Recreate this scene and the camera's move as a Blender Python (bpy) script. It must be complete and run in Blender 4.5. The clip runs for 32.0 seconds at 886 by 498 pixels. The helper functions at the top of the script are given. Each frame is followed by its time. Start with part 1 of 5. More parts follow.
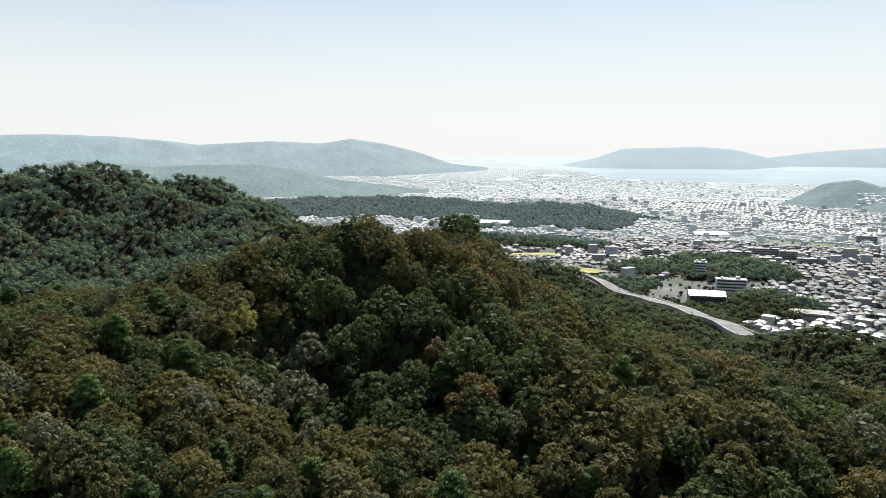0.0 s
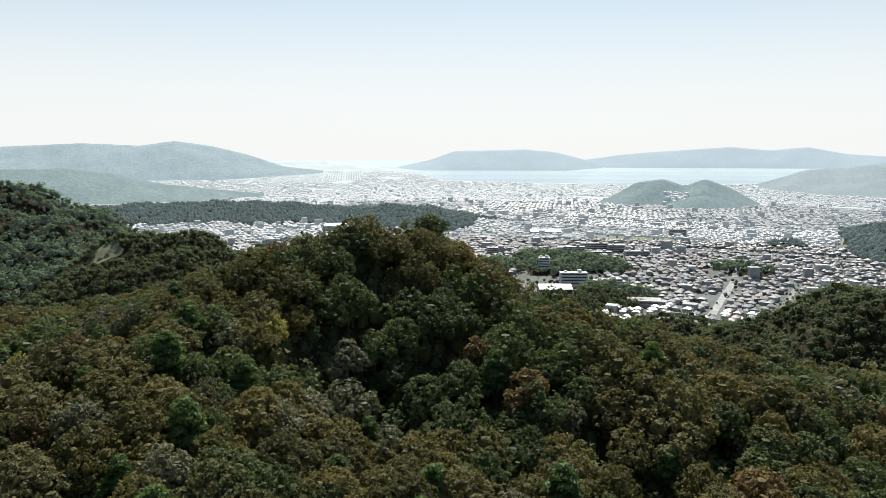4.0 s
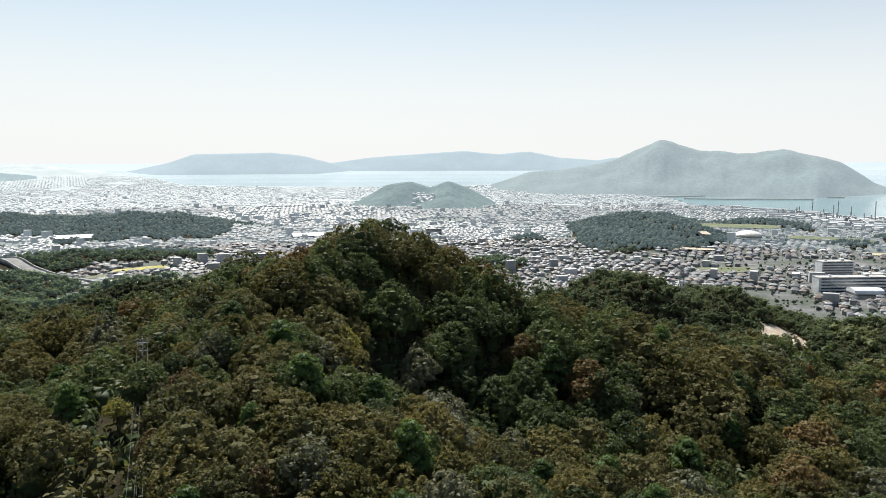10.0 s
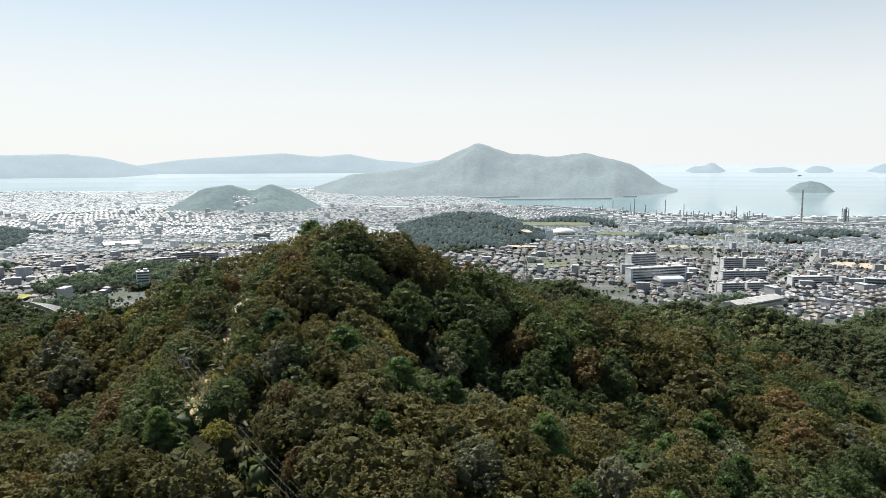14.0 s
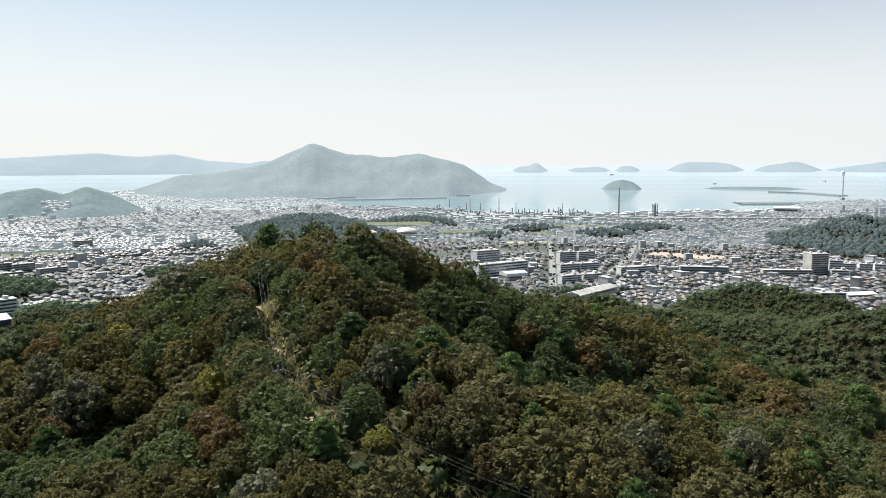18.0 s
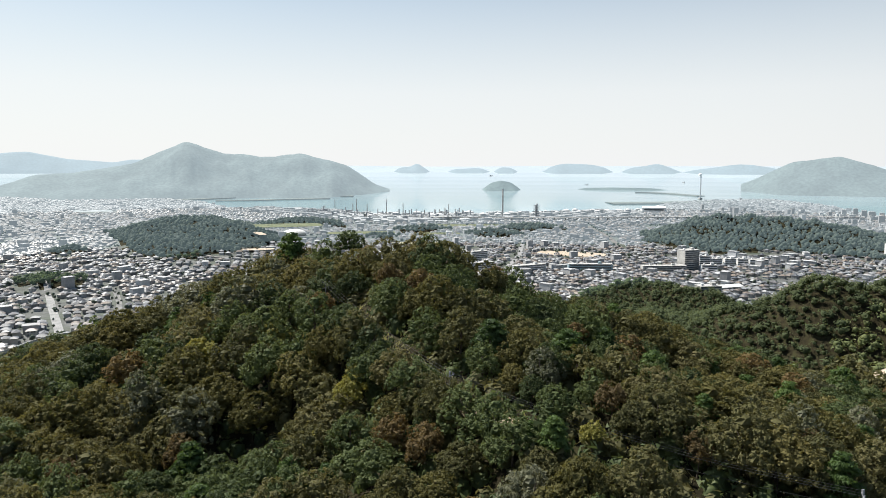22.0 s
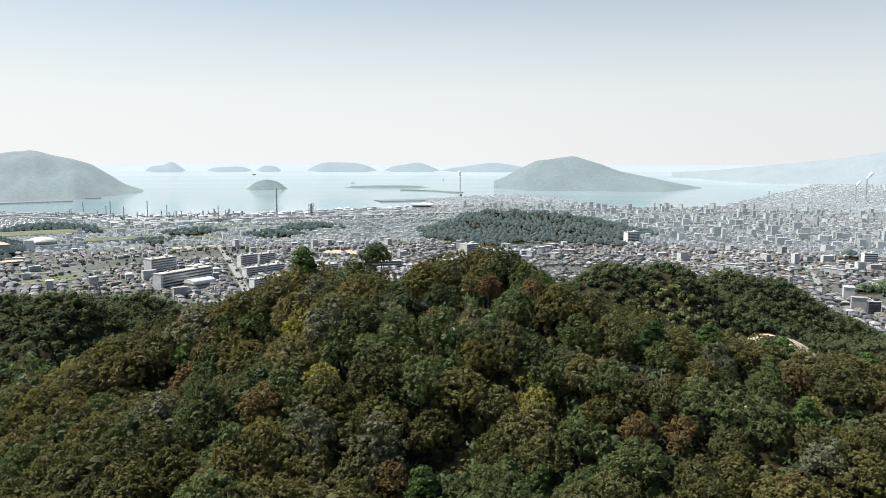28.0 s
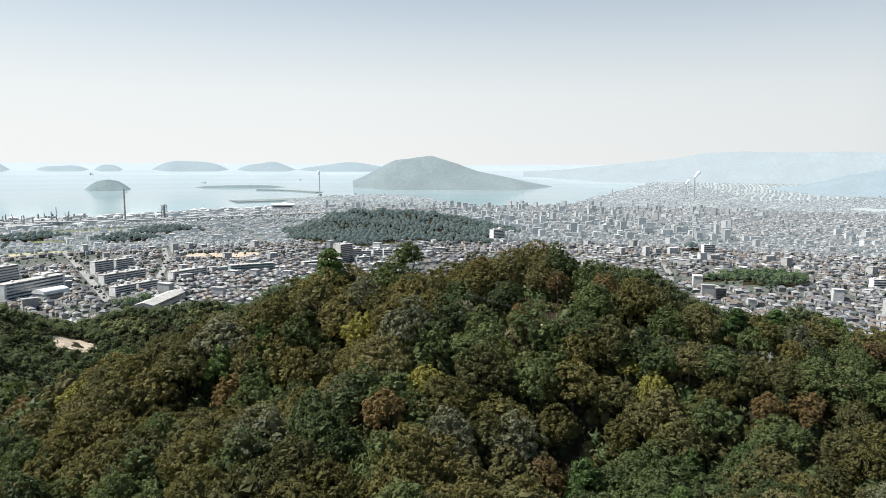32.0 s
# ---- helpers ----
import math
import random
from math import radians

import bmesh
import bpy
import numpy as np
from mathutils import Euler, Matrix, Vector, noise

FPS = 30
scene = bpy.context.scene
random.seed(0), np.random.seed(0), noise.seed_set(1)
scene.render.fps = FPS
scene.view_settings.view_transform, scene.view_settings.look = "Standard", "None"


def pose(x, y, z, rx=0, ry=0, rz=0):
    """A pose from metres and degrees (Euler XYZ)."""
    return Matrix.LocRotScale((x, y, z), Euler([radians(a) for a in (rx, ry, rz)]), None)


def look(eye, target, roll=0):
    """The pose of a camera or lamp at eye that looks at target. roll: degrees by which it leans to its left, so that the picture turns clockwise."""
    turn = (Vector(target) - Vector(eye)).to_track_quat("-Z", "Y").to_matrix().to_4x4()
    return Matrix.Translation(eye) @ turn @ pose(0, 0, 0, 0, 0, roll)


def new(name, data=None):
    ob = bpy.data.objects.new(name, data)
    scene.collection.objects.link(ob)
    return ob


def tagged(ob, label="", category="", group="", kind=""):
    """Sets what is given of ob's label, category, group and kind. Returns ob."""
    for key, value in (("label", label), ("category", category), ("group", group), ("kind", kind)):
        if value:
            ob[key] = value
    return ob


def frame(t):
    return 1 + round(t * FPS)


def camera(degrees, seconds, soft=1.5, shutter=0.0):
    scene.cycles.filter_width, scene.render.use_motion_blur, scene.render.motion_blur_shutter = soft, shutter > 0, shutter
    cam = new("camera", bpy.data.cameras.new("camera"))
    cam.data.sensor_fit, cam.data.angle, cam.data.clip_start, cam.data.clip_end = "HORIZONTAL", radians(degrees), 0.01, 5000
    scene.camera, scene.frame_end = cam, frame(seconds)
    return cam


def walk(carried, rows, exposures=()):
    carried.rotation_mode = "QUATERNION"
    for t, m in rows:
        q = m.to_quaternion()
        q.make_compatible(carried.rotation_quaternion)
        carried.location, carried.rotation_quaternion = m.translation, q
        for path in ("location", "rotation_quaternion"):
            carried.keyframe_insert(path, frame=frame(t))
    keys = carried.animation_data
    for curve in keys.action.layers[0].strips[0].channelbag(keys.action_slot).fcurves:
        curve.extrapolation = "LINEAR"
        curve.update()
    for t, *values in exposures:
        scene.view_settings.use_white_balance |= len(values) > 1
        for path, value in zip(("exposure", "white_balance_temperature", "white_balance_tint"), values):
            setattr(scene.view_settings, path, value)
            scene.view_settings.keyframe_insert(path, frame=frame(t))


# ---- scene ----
cam = camera(64.5, 32.0, soft=0.55)


def aim(x, y, z, yaw, pitch, roll):
    a, b = radians(yaw), radians(pitch)
    return look((x, y, z), (x - math.sin(a) * math.cos(b), y + math.cos(a) * math.cos(b), z + math.sin(b)), roll)


# seconds, eye in metres, yaw to the left of +y, pitch, roll in degrees
FLIGHT = [
    (0, 83.62, -81.90, -0.34, 53.51, -7.41, 0.24),
    (1, 79.75, -86.94, -0.59, 50.11, -7.35, 0.22),
    (2, 75.52, -91.70, -0.78, 46.71, -7.29, 0.18),
    (3, 70.94, -96.11, -0.89, 43.29, -7.22, 0.11),
    (4, 66.06, -100.13, -0.90, 39.90, -7.16, 0.04),
    (5, 60.98, -103.80, -0.83, 36.56, -7.11, -0.01),
    (6, 55.79, -107.27, -0.76, 33.25, -7.07, -0.04),
    (7, 50.54, -110.62, -0.77, 29.92, -7.02, -0.06),
    (8, 45.02, -113.67, -0.84, 26.48, -6.97, -0.06),
    (9, 39.10, -116.20, -0.94, 22.86, -6.93, -0.07),
    (10, 33.06, -118.23, -1.05, 19.14, -6.90, -0.11),
    (11, 27.17, -119.90, -1.18, 15.40, -6.86, -0.17),
    (12, 21.43, -121.22, -1.30, 11.70, -6.81, -0.21),
    (13, 15.76, -122.16, -1.43, 8.07, -6.76, -0.17),
    (14, 10.19, -122.89, -1.52, 4.46, -6.72, -0.13),
    (15, 4.66, -123.50, -1.55, 0.80, -6.70, -0.13),
    (16, -1.07, -123.89, -1.53, -2.78, -6.71, -0.18),
    (17, -7.13, -123.89, -1.47, -6.15, -6.72, -0.23),
    (18, -13.18, -123.65, -1.33, -9.16, -6.73, -0.24),
    (19, -18.95, -123.41, -1.06, -11.77, -6.73, -0.18),
    (20, -24.99, -123.16, -0.68, -14.18, -6.71, -0.07),
    (21, -31.79, -122.74, -0.20, -16.60, -6.71, 0.03),
    (22, -38.94, -122.08, 0.30, -19.06, -6.71, 0.11),
    (23, -45.97, -121.19, 0.78, -21.63, -6.71, 0.15),
    (24, -52.99, -119.67, 1.23, -24.76, -6.73, 0.14),
    (25, -60.12, -117.06, 1.68, -28.70, -6.75, 0.09),
    (26, -67.00, -113.40, 2.08, -32.68, -6.78, 0.03),
    (27, -73.32, -108.94, 2.40, -35.87, -6.81, 0.03),
    (28, -79.22, -104.15, 2.57, -38.49, -6.84, 0.09),
    (29, -84.95, -99.34, 2.56, -40.97, -6.86, 0.19),
    (30, -90.43, -94.43, 2.48, -43.69, -6.87, 0.27),
    (31, -95.49, -89.25, 2.41, -46.87, -6.87, 0.26),
    (32, -100.16, -83.81, 2.37, -50.34, -6.86, 0.21)]
walk(cam, [(r[0], aim(*r[1:])) for r in FLIGHT], exposures=[(0.0, 0.75), (32.0, 0.75)])

# ---- light ----
SUN_BEARING, SUN_HEIGHT, SKY_GAIN = 36.0, 52.0, 0.10
world = bpy.data.worlds.new("hazy_sky")
scene.world = world
world.use_nodes = True
wn = world.node_tree
sky = wn.nodes.new("ShaderNodeTexSky")
sky.sky_type = "NISHITA"
sky.sun_disc = False
sky.sun_elevation, sky.sun_rotation = radians(SUN_HEIGHT), radians(360 - SUN_BEARING)
sky.altitude, sky.air_density, sky.dust_density, sky.ozone_density = 150, 1.0, 1.0, 1.0
# haze: the clear sky seen through a bright veil that thins with height
tc, sep, veil = wn.nodes.new("ShaderNodeTexCoord"), wn.nodes.new("ShaderNodeSeparateXYZ"), wn.nodes.new("ShaderNodeValToRGB")
wn.links.new(tc.outputs["Generated"], sep.inputs[0])
wn.links.new(sep.outputs[2], veil.inputs[0])
ve = veil.color_ramp.elements
ve[0].position, ve[0].color = 0.0, (0.95, 0.95, 0.95, 1)
ve[1].position, ve[1].color = 1.0, (0.03, 0.03, 0.03, 1)
for at, v in ((0.10, 0.85), (0.22, 0.46), (0.5, 0.12)):
    el = ve.new(at)
    el.color = (v, v, v, 1)
dim = wn.nodes.new("ShaderNodeMix")
dim.data_type, dim.blend_type = "RGBA", "MULTIPLY"
dim.inputs[0].default_value = 1.0
dim.inputs[7].default_value = (SKY_GAIN * 0.82, SKY_GAIN * 1.03, SKY_GAIN * 1.05, 1)
wn.links.new(sky.outputs[0], dim.inputs[6])
haze = wn.nodes.new("ShaderNodeMix")
haze.data_type = "RGBA"
wn.links.new(veil.outputs[0], haze.inputs[0])
wn.links.new(dim.outputs[2], haze.inputs[6])
# the veil scatters most towards the sun and fades away from it
turn_to_sun, glare, veil_tone = wn.nodes.new("ShaderNodeVectorMath"), wn.nodes.new("ShaderNodeValToRGB"), wn.nodes.new("ShaderNodeMix")
turn_to_sun.operation = "DOT_PRODUCT"
turn_to_sun.inputs[1].default_value = (-math.sin(radians(SUN_BEARING)) * 0.5, math.cos(radians(SUN_BEARING)) * 0.5, 0)
wn.links.new(tc.outputs["Generated"], turn_to_sun.inputs[0])
lift = wn.nodes.new("ShaderNodeMath")
lift.operation = "ADD"
lift.inputs[1].default_value = 0.5
wn.links.new(turn_to_sun.outputs["Value"], lift.inputs[0])
wn.links.new(lift.outputs[0], glare.inputs[0])
ge = glare.color_ramp.elements
ge[0].position, ge[0].color = 0.0, (0.32, 0.34, 0.38, 1)
ge[1].position, ge[1].color = 1.0, (1.0, 1.0, 1.0, 1)
for at, tone in ((0.28, (0.87, 0.88, 0.89)), (0.62, (0.97, 0.975, 0.98))):
    ge.new(at).color = (*tone, 1)
veil_tone.data_type, veil_tone.blend_type = "RGBA", "MULTIPLY"
veil_tone.inputs[0].default_value = 1.0
veil_tone.inputs[7].default_value = (0.945, 0.95, 0.95, 1)
wn.links.new(glare.outputs[0], veil_tone.inputs[6])
wn.links.new(veil_tone.outputs[2], haze.inputs[7])
wn.nodes["Background"].inputs[1].default_value = 0.60
wn.links.new(haze.outputs[2], wn.nodes["Background"].inputs[0])
sun = new("sun", bpy.data.lights.new("sun", "SUN"))
sun.data.energy, sun.data.angle, sun.data.color = 5.0, radians(0.6), (1.0, 0.96, 0.89)
sb = radians(SUN_BEARING)
sun.matrix_world = look((-math.sin(sb) * 100, math.cos(sb) * 100, 100 * math.tan(radians(SUN_HEIGHT))), (0, 0, 0))


# ---- materials ----
# scales every glow that stands in for haze
AIR_LIGHT = 0.76


def material(name, colours, rough=0.7, metal=0.0, per="noise", scale=1.0, bump=0.0, bump_scale=4.0,
             spec=0.4, through_leaf=0.0, glow=None, stain=0.0):
    """A procedural surface. colours: stops of a ramp; per: what picks the stop (noise, island or object)."""
    m = bpy.data.materials.new(name)
    m.use_nodes = True
    nt = m.node_tree
    n, link = nt.nodes, nt.links.new
    p = n["Principled BSDF"]
    p.inputs["Roughness"].default_value = rough
    p.inputs["Metallic"].default_value = metal
    p.inputs["Specular IOR Level"].default_value = spec
    geo, tex = n.new("ShaderNodeNewGeometry"), n.new("ShaderNodeTexCoord")
    ramp = n.new("ShaderNodeValToRGB")
    e = ramp.color_ramp.elements
    while len(e) < len(colours):
        e.new(1.0)
    for i, c in enumerate(colours):
        e[i].position, e[i].color = i / max(1, len(colours) - 1), (*c, 1)
    big = n.new("ShaderNodeTexNoise")
    big.inputs["Scale"].default_value, big.inputs["Detail"].default_value = scale, 4
    link(geo.outputs["Position"], big.inputs["Vector"])
    stretch = n.new("ShaderNodeMapRange")
    stretch.inputs[1].default_value, stretch.inputs[2].default_value = 0.3, 0.7
    link(big.outputs[0], stretch.inputs[0])
    pick = stretch.outputs[0]
    if per in ("island", "object", "both", "stand"):
        info = n.new("ShaderNodeObjectInfo")
        mix = n.new("ShaderNodeMath")
        mix.operation = "MULTIPLY_ADD"
        if per == "object":
            src, w = info.outputs["Random"], 0.75
        elif per == "island":
            src, w = geo.outputs["Random Per Island"], 0.8
        elif per == "stand":
            src, w = geo.outputs["Random Per Island"], 0.35
        else:
            add = n.new("ShaderNodeMath")
            add.operation = "MULTIPLY_ADD"
            link(info.outputs["Random"], add.inputs[0])
            add.inputs[1].default_value = 0.74
            half = n.new("ShaderNodeMath")
            half.operation = "MULTIPLY"
            half.inputs[1].default_value = 0.26
            link(geo.outputs["Random Per Island"], half.inputs[0])
            link(half.outputs[0], add.inputs[2])
            src, w = add.outputs[0], 0.85
        small = n.new("ShaderNodeMath")
        small.operation = "MULTIPLY"
        small.inputs[1].default_value = 1 - w
        link(pick, small.inputs[0])
        link(src, mix.inputs[0])
        mix.inputs[1].default_value = w
        link(small.outputs[0], mix.inputs[2])
        pick = mix.outputs[0]
    link(pick, ramp.inputs[0])
    colour = ramp.outputs[0]
    if stain:
        fine = n.new("ShaderNodeTexNoise")
        fine.inputs["Scale"].default_value, fine.inputs["Detail"].default_value = scale * 9, 6
        link(geo.outputs["Position"], fine.inputs["Vector"])
        dim = n.new("ShaderNodeMapRange")
        dim.inputs[1].default_value, dim.inputs[2].default_value = 0.35, 0.65
        dim.inputs[3].default_value, dim.inputs[4].default_value = 1 - stain, 1.0
        link(fine.outputs[0], dim.inputs[0])
        mul = n.new("ShaderNodeMix")
        mul.data_type, mul.blend_type = "RGBA", "MULTIPLY"
        mul.inputs[0].default_value = 1.0
        link(colour, mul.inputs[6])
        link(dim.outputs[0], mul.inputs[7])
        colour = mul.outputs[2]
    link(colour, p.inputs["Base Color"])
    if bump:
        rel = n.new("ShaderNodeTexNoise")
        rel.inputs["Scale"].default_value, rel.inputs["Detail"].default_value = bump_scale, 5
        link(geo.outputs["Position"], rel.inputs["Vector"])
        b = n.new("ShaderNodeBump")
        b.inputs["Strength"].default_value, b.inputs["Distance"].default_value = min(1.0, bump), max(0.05, bump)
        link(rel.outputs[0], b.inputs["Height"])
        link(b.outputs[0], p.inputs["Normal"])
    out = n["Material Output"]
    if through_leaf:
        tr, mx = n.new("ShaderNodeBsdfTranslucent"), n.new("ShaderNodeMixShader")
        mx.inputs[0].default_value = through_leaf
        warm = n.new("ShaderNodeMix")
        warm.data_type, warm.blend_type = "RGBA", "MULTIPLY"
        warm.inputs[0].default_value = 1.0
        warm.inputs[7].default_value = (1.3, 1.22, 0.86, 1)
        link(colour, warm.inputs[6])
        link(warm.outputs[2], tr.inputs[0])
        link(p.outputs[0], mx.inputs[1])
        link(tr.outputs[0], mx.inputs[2])
        link(mx.outputs[0], out.inputs[0])
    # emission that paints haze onto far surfaces
    if glow:
        p.inputs["Emission Color"].default_value = (*glow[:3], 1)
        p.inputs["Emission Strength"].default_value = glow[3] * AIR_LIGHT
    return m


OAK_TONES = [(0.042, 0.044, 0.021), (0.084, 0.084, 0.035), (0.124, 0.118, 0.052), (0.141, 0.122, 0.056)]
EVERGREEN_TONES = [(0.036, 0.050, 0.024), (0.073, 0.098, 0.038), (0.118, 0.144, 0.057)]
RUST_TONES = [(0.081, 0.061, 0.029), (0.134, 0.095, 0.041), (0.171, 0.122, 0.052)]
LEAF_OAK = material("oak_leaf", OAK_TONES, 0.75, per="both", scale=0.25, spec=0.14, through_leaf=0.36)
LEAF_CHESTNUT = material("chestnut_leaf", [(0.066, 0.065, 0.023), (0.118, 0.109, 0.040), (0.161, 0.140, 0.056)], 0.75, per="both", scale=0.25, spec=0.14, through_leaf=0.36)
LEAF_EVERGREEN = material("evergreen_leaf", EVERGREEN_TONES, 0.7, per="both", scale=0.25, spec=0.16, through_leaf=0.36)
LEAF_SILVER = material("silvery_leaf", [(0.086, 0.093, 0.056), (0.127, 0.132, 0.080), (0.172, 0.173, 0.112)],
                       0.6, per="both", scale=0.3, spec=0.22, through_leaf=0.36)
LEAF_YELLOW = material("yellow_leaf", [(0.132, 0.130, 0.033), (0.217, 0.207, 0.052), (0.302, 0.280, 0.081)],
                       0.65, per="both", scale=0.3, spec=0.2, through_leaf=0.36)
LEAF_RUST = material("rust_leaf", RUST_TONES, 0.7, per="both", scale=0.3, spec=0.18, through_leaf=0.36)
NEEDLE = material("pine_needle", [(0.033, 0.058, 0.021), (0.070, 0.114, 0.034), (0.107, 0.161, 0.048)],
                  0.6, per="both", scale=0.3, spec=0.2, through_leaf=0.35)
STAND_OAK = material("oak_stand", OAK_TONES, 0.65, per="stand", scale=0.2, spec=0.18, through_leaf=0.36)
STAND_EVERGREEN = material("evergreen_stand", EVERGREEN_TONES, 0.6, per="stand", scale=0.2, spec=0.2, through_leaf=0.36)
STAND_RUST = material("rust_stand", RUST_TONES, 0.7, per="stand", scale=0.3, spec=0.18, through_leaf=0.36)
BARK = material("bark", [(0.05, 0.038, 0.028), (0.11, 0.085, 0.062), (0.16, 0.13, 0.10)], 0.9, scale=3.0, bump=0.05, stain=0.5)
WOODS = material("wood_canopy", [(0.060, 0.077, 0.042), (0.091, 0.114, 0.059), (0.122, 0.144, 0.073)],
                 0.8, per="stand", scale=0.05, spec=0.1, through_leaf=0.46)
# haze put into the base colour: paler, bluer copy of the hill woods
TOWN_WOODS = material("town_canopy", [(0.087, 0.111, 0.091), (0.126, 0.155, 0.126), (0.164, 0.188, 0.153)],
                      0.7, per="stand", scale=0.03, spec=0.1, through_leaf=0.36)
# farther copy, haze painted in as bluish glow
WOODS_HAZE_GLOW = material("haze_glow_town_canopy", [(0.098, 0.127, 0.111), (0.123, 0.152, 0.131), (0.148, 0.172, 0.149)],
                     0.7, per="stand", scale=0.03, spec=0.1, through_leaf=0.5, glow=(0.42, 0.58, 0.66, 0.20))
# outer hills, a slight bluish glow painted in for haze
OUTER_WOODS = material("outer_canopy_glow", [(0.060, 0.091, 0.042), (0.088, 0.127, 0.058), (0.118, 0.158, 0.070)],
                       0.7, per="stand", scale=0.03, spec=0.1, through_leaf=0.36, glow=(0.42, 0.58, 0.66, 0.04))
BAMBOO = material("bamboo_leaf", [(0.098, 0.123, 0.045), (0.139, 0.164, 0.061), (0.189, 0.205, 0.082)], 0.7, per="stand", scale=0.1, through_leaf=0.36)
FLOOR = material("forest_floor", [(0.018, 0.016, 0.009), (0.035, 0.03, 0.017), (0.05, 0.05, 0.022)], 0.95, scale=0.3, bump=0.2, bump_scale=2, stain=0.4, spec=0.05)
DIRT = material("trail_dirt", [(0.27, 0.20, 0.13), (0.36, 0.28, 0.19), (0.44, 0.36, 0.26)], 0.95, scale=0.8, bump=0.08, stain=0.3)
STRAW = material("dry_grass", [(0.15, 0.165, 0.08), (0.24, 0.24, 0.13), (0.34, 0.32, 0.20)], 0.8, per="island", scale=0.5, spec=0.15, through_leaf=0.4)
CLEARED = material("cleared_earth", [(0.42, 0.33, 0.24), (0.52, 0.43, 0.33), (0.60, 0.52, 0.42)], 0.95, scale=0.12, bump=0.35, bump_scale=0.7, stain=0.42)
TOWN = material("town_ground", [(0.056, 0.073, 0.047), (0.082, 0.095, 0.073), (0.116, 0.119, 0.114), (0.172, 0.172, 0.172)],
                0.85, scale=0.02, stain=0.45)
# copy of the town ground with haze painted in as bluish glow
HAZE_GLOW_GROUND = material("haze_glow_town_ground", [(0.06, 0.075, 0.055), (0.09, 0.10, 0.085), (0.13, 0.13, 0.13)], 0.85, scale=0.02, stain=0.4, glow=(0.50, 0.62, 0.69, 0.20))
FIELD = material("rice_field", [(0.20, 0.22, 0.06), (0.34, 0.30, 0.08), (0.40, 0.36, 0.12)], 0.9, scale=0.06, stain=0.2)
STRAW_FIELD = material("harvested_field", [(0.26, 0.25, 0.15), (0.36, 0.34, 0.22), (0.44, 0.41, 0.28)], 0.9, scale=0.05, stain=0.3)
GRASS = material("park_grass", [(0.09, 0.11, 0.055), (0.13, 0.15, 0.075), (0.18, 0.185, 0.10)], 0.9, scale=0.04, stain=0.3)
ASPHALT = material("asphalt", [(0.10, 0.10, 0.10), (0.17, 0.168, 0.16), (0.23, 0.225, 0.21)], 0.8, scale=0.1, stain=0.25)
STREET = material("worn_paving", [(0.20, 0.20, 0.20), (0.27, 0.27, 0.265), (0.34, 0.335, 0.325)], 0.85, scale=0.1, stain=0.3)
CONCRETE = material("concrete", [(0.34, 0.33, 0.31), (0.46, 0.45, 0.43), (0.55, 0.54, 0.51)], 0.8, scale=0.1, stain=0.25)
WALLS = material("house_wall", [(0.155, 0.150, 0.146), (0.241, 0.232, 0.224), (0.361, 0.357, 0.353), (0.533, 0.533, 0.533)], 0.8, per="island", scale=0.05, stain=0.2)
ROOFS = material("roof_tile", [(0.054, 0.062, 0.074), (0.101, 0.108, 0.124), (0.194, 0.151, 0.116), (0.155, 0.163, 0.178), (0.279, 0.283, 0.286), (0.480, 0.480, 0.476)],
                 0.55, per="island", scale=0.08, spec=0.4, stain=0.2)
WALL_ONE = material("house_wall_plain", [(0.310, 0.284, 0.241), (0.473, 0.447, 0.404), (0.619, 0.611, 0.585)], 0.8, per="object", scale=0.3, stain=0.25)
ROOF_ONE = material("roof_tile_plain", [(0.052, 0.056, 0.065), (0.112, 0.116, 0.125), (0.189, 0.189, 0.194), (0.215, 0.172, 0.138), (0.387, 0.387, 0.387)],
                    0.38, per="object", scale=0.4, spec=0.6, stain=0.25)
BLOCKS = material("apartment_wall", [(0.292, 0.288, 0.284), (0.387, 0.387, 0.387), (0.482, 0.482, 0.482), (0.568, 0.576, 0.585)], 0.75, per="island", scale=0.03, stain=0.2)
WHITE = material("white_paint", [(0.58, 0.58, 0.56), (0.68, 0.68, 0.67), (0.76, 0.76, 0.76)], 0.5, scale=0.2, stain=0.12)
GLASS = material("window_glass", [(0.03, 0.04, 0.05), (0.06, 0.075, 0.085)], 0.12, per="object", scale=0.3, spec=0.8)
DARKROOF = material("dark_metal_roof", [(0.05, 0.055, 0.065), (0.085, 0.09, 0.10)], 0.4, scale=0.2, spec=0.6, stain=0.2)
BLUEROOF = material("pale_blue_roof", [(0.22, 0.32, 0.36), (0.32, 0.42, 0.45)], 0.5, scale=0.2, stain=0.2)
STEEL = material("galvanised_steel", [(0.22, 0.23, 0.24), (0.32, 0.33, 0.34)], 0.5, metal=0.0, scale=1.0, stain=0.3)
STACKS = material("plant_steel", [(0.36, 0.375, 0.385), (0.46, 0.47, 0.475), (0.62, 0.62, 0.62)], 0.6, per="island", scale=0.05, stain=0.3)
CABLE = material("cable_rubber", [(0.02, 0.02, 0.02), (0.035, 0.035, 0.035)], 0.6, scale=3.0)
SEA = material("sea_water", [(0.15, 0.26, 0.29), (0.20, 0.31, 0.335)], 0.10, scale=0.004, bump=0.02, bump_scale=0.08, spec=0.6)

# haze painted on the bay: each farther band is paler and glows more
SEA_HAZE_BANDS = [SEA] + [material("haze_glow_sea_water", [(0.16 + 0.006 * k, 0.255, 0.28), (0.21 + 0.006 * k, 0.305, 0.33)], 0.10, scale=0.004, spec=0.6,
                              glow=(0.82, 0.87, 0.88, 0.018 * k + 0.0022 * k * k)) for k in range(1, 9)]


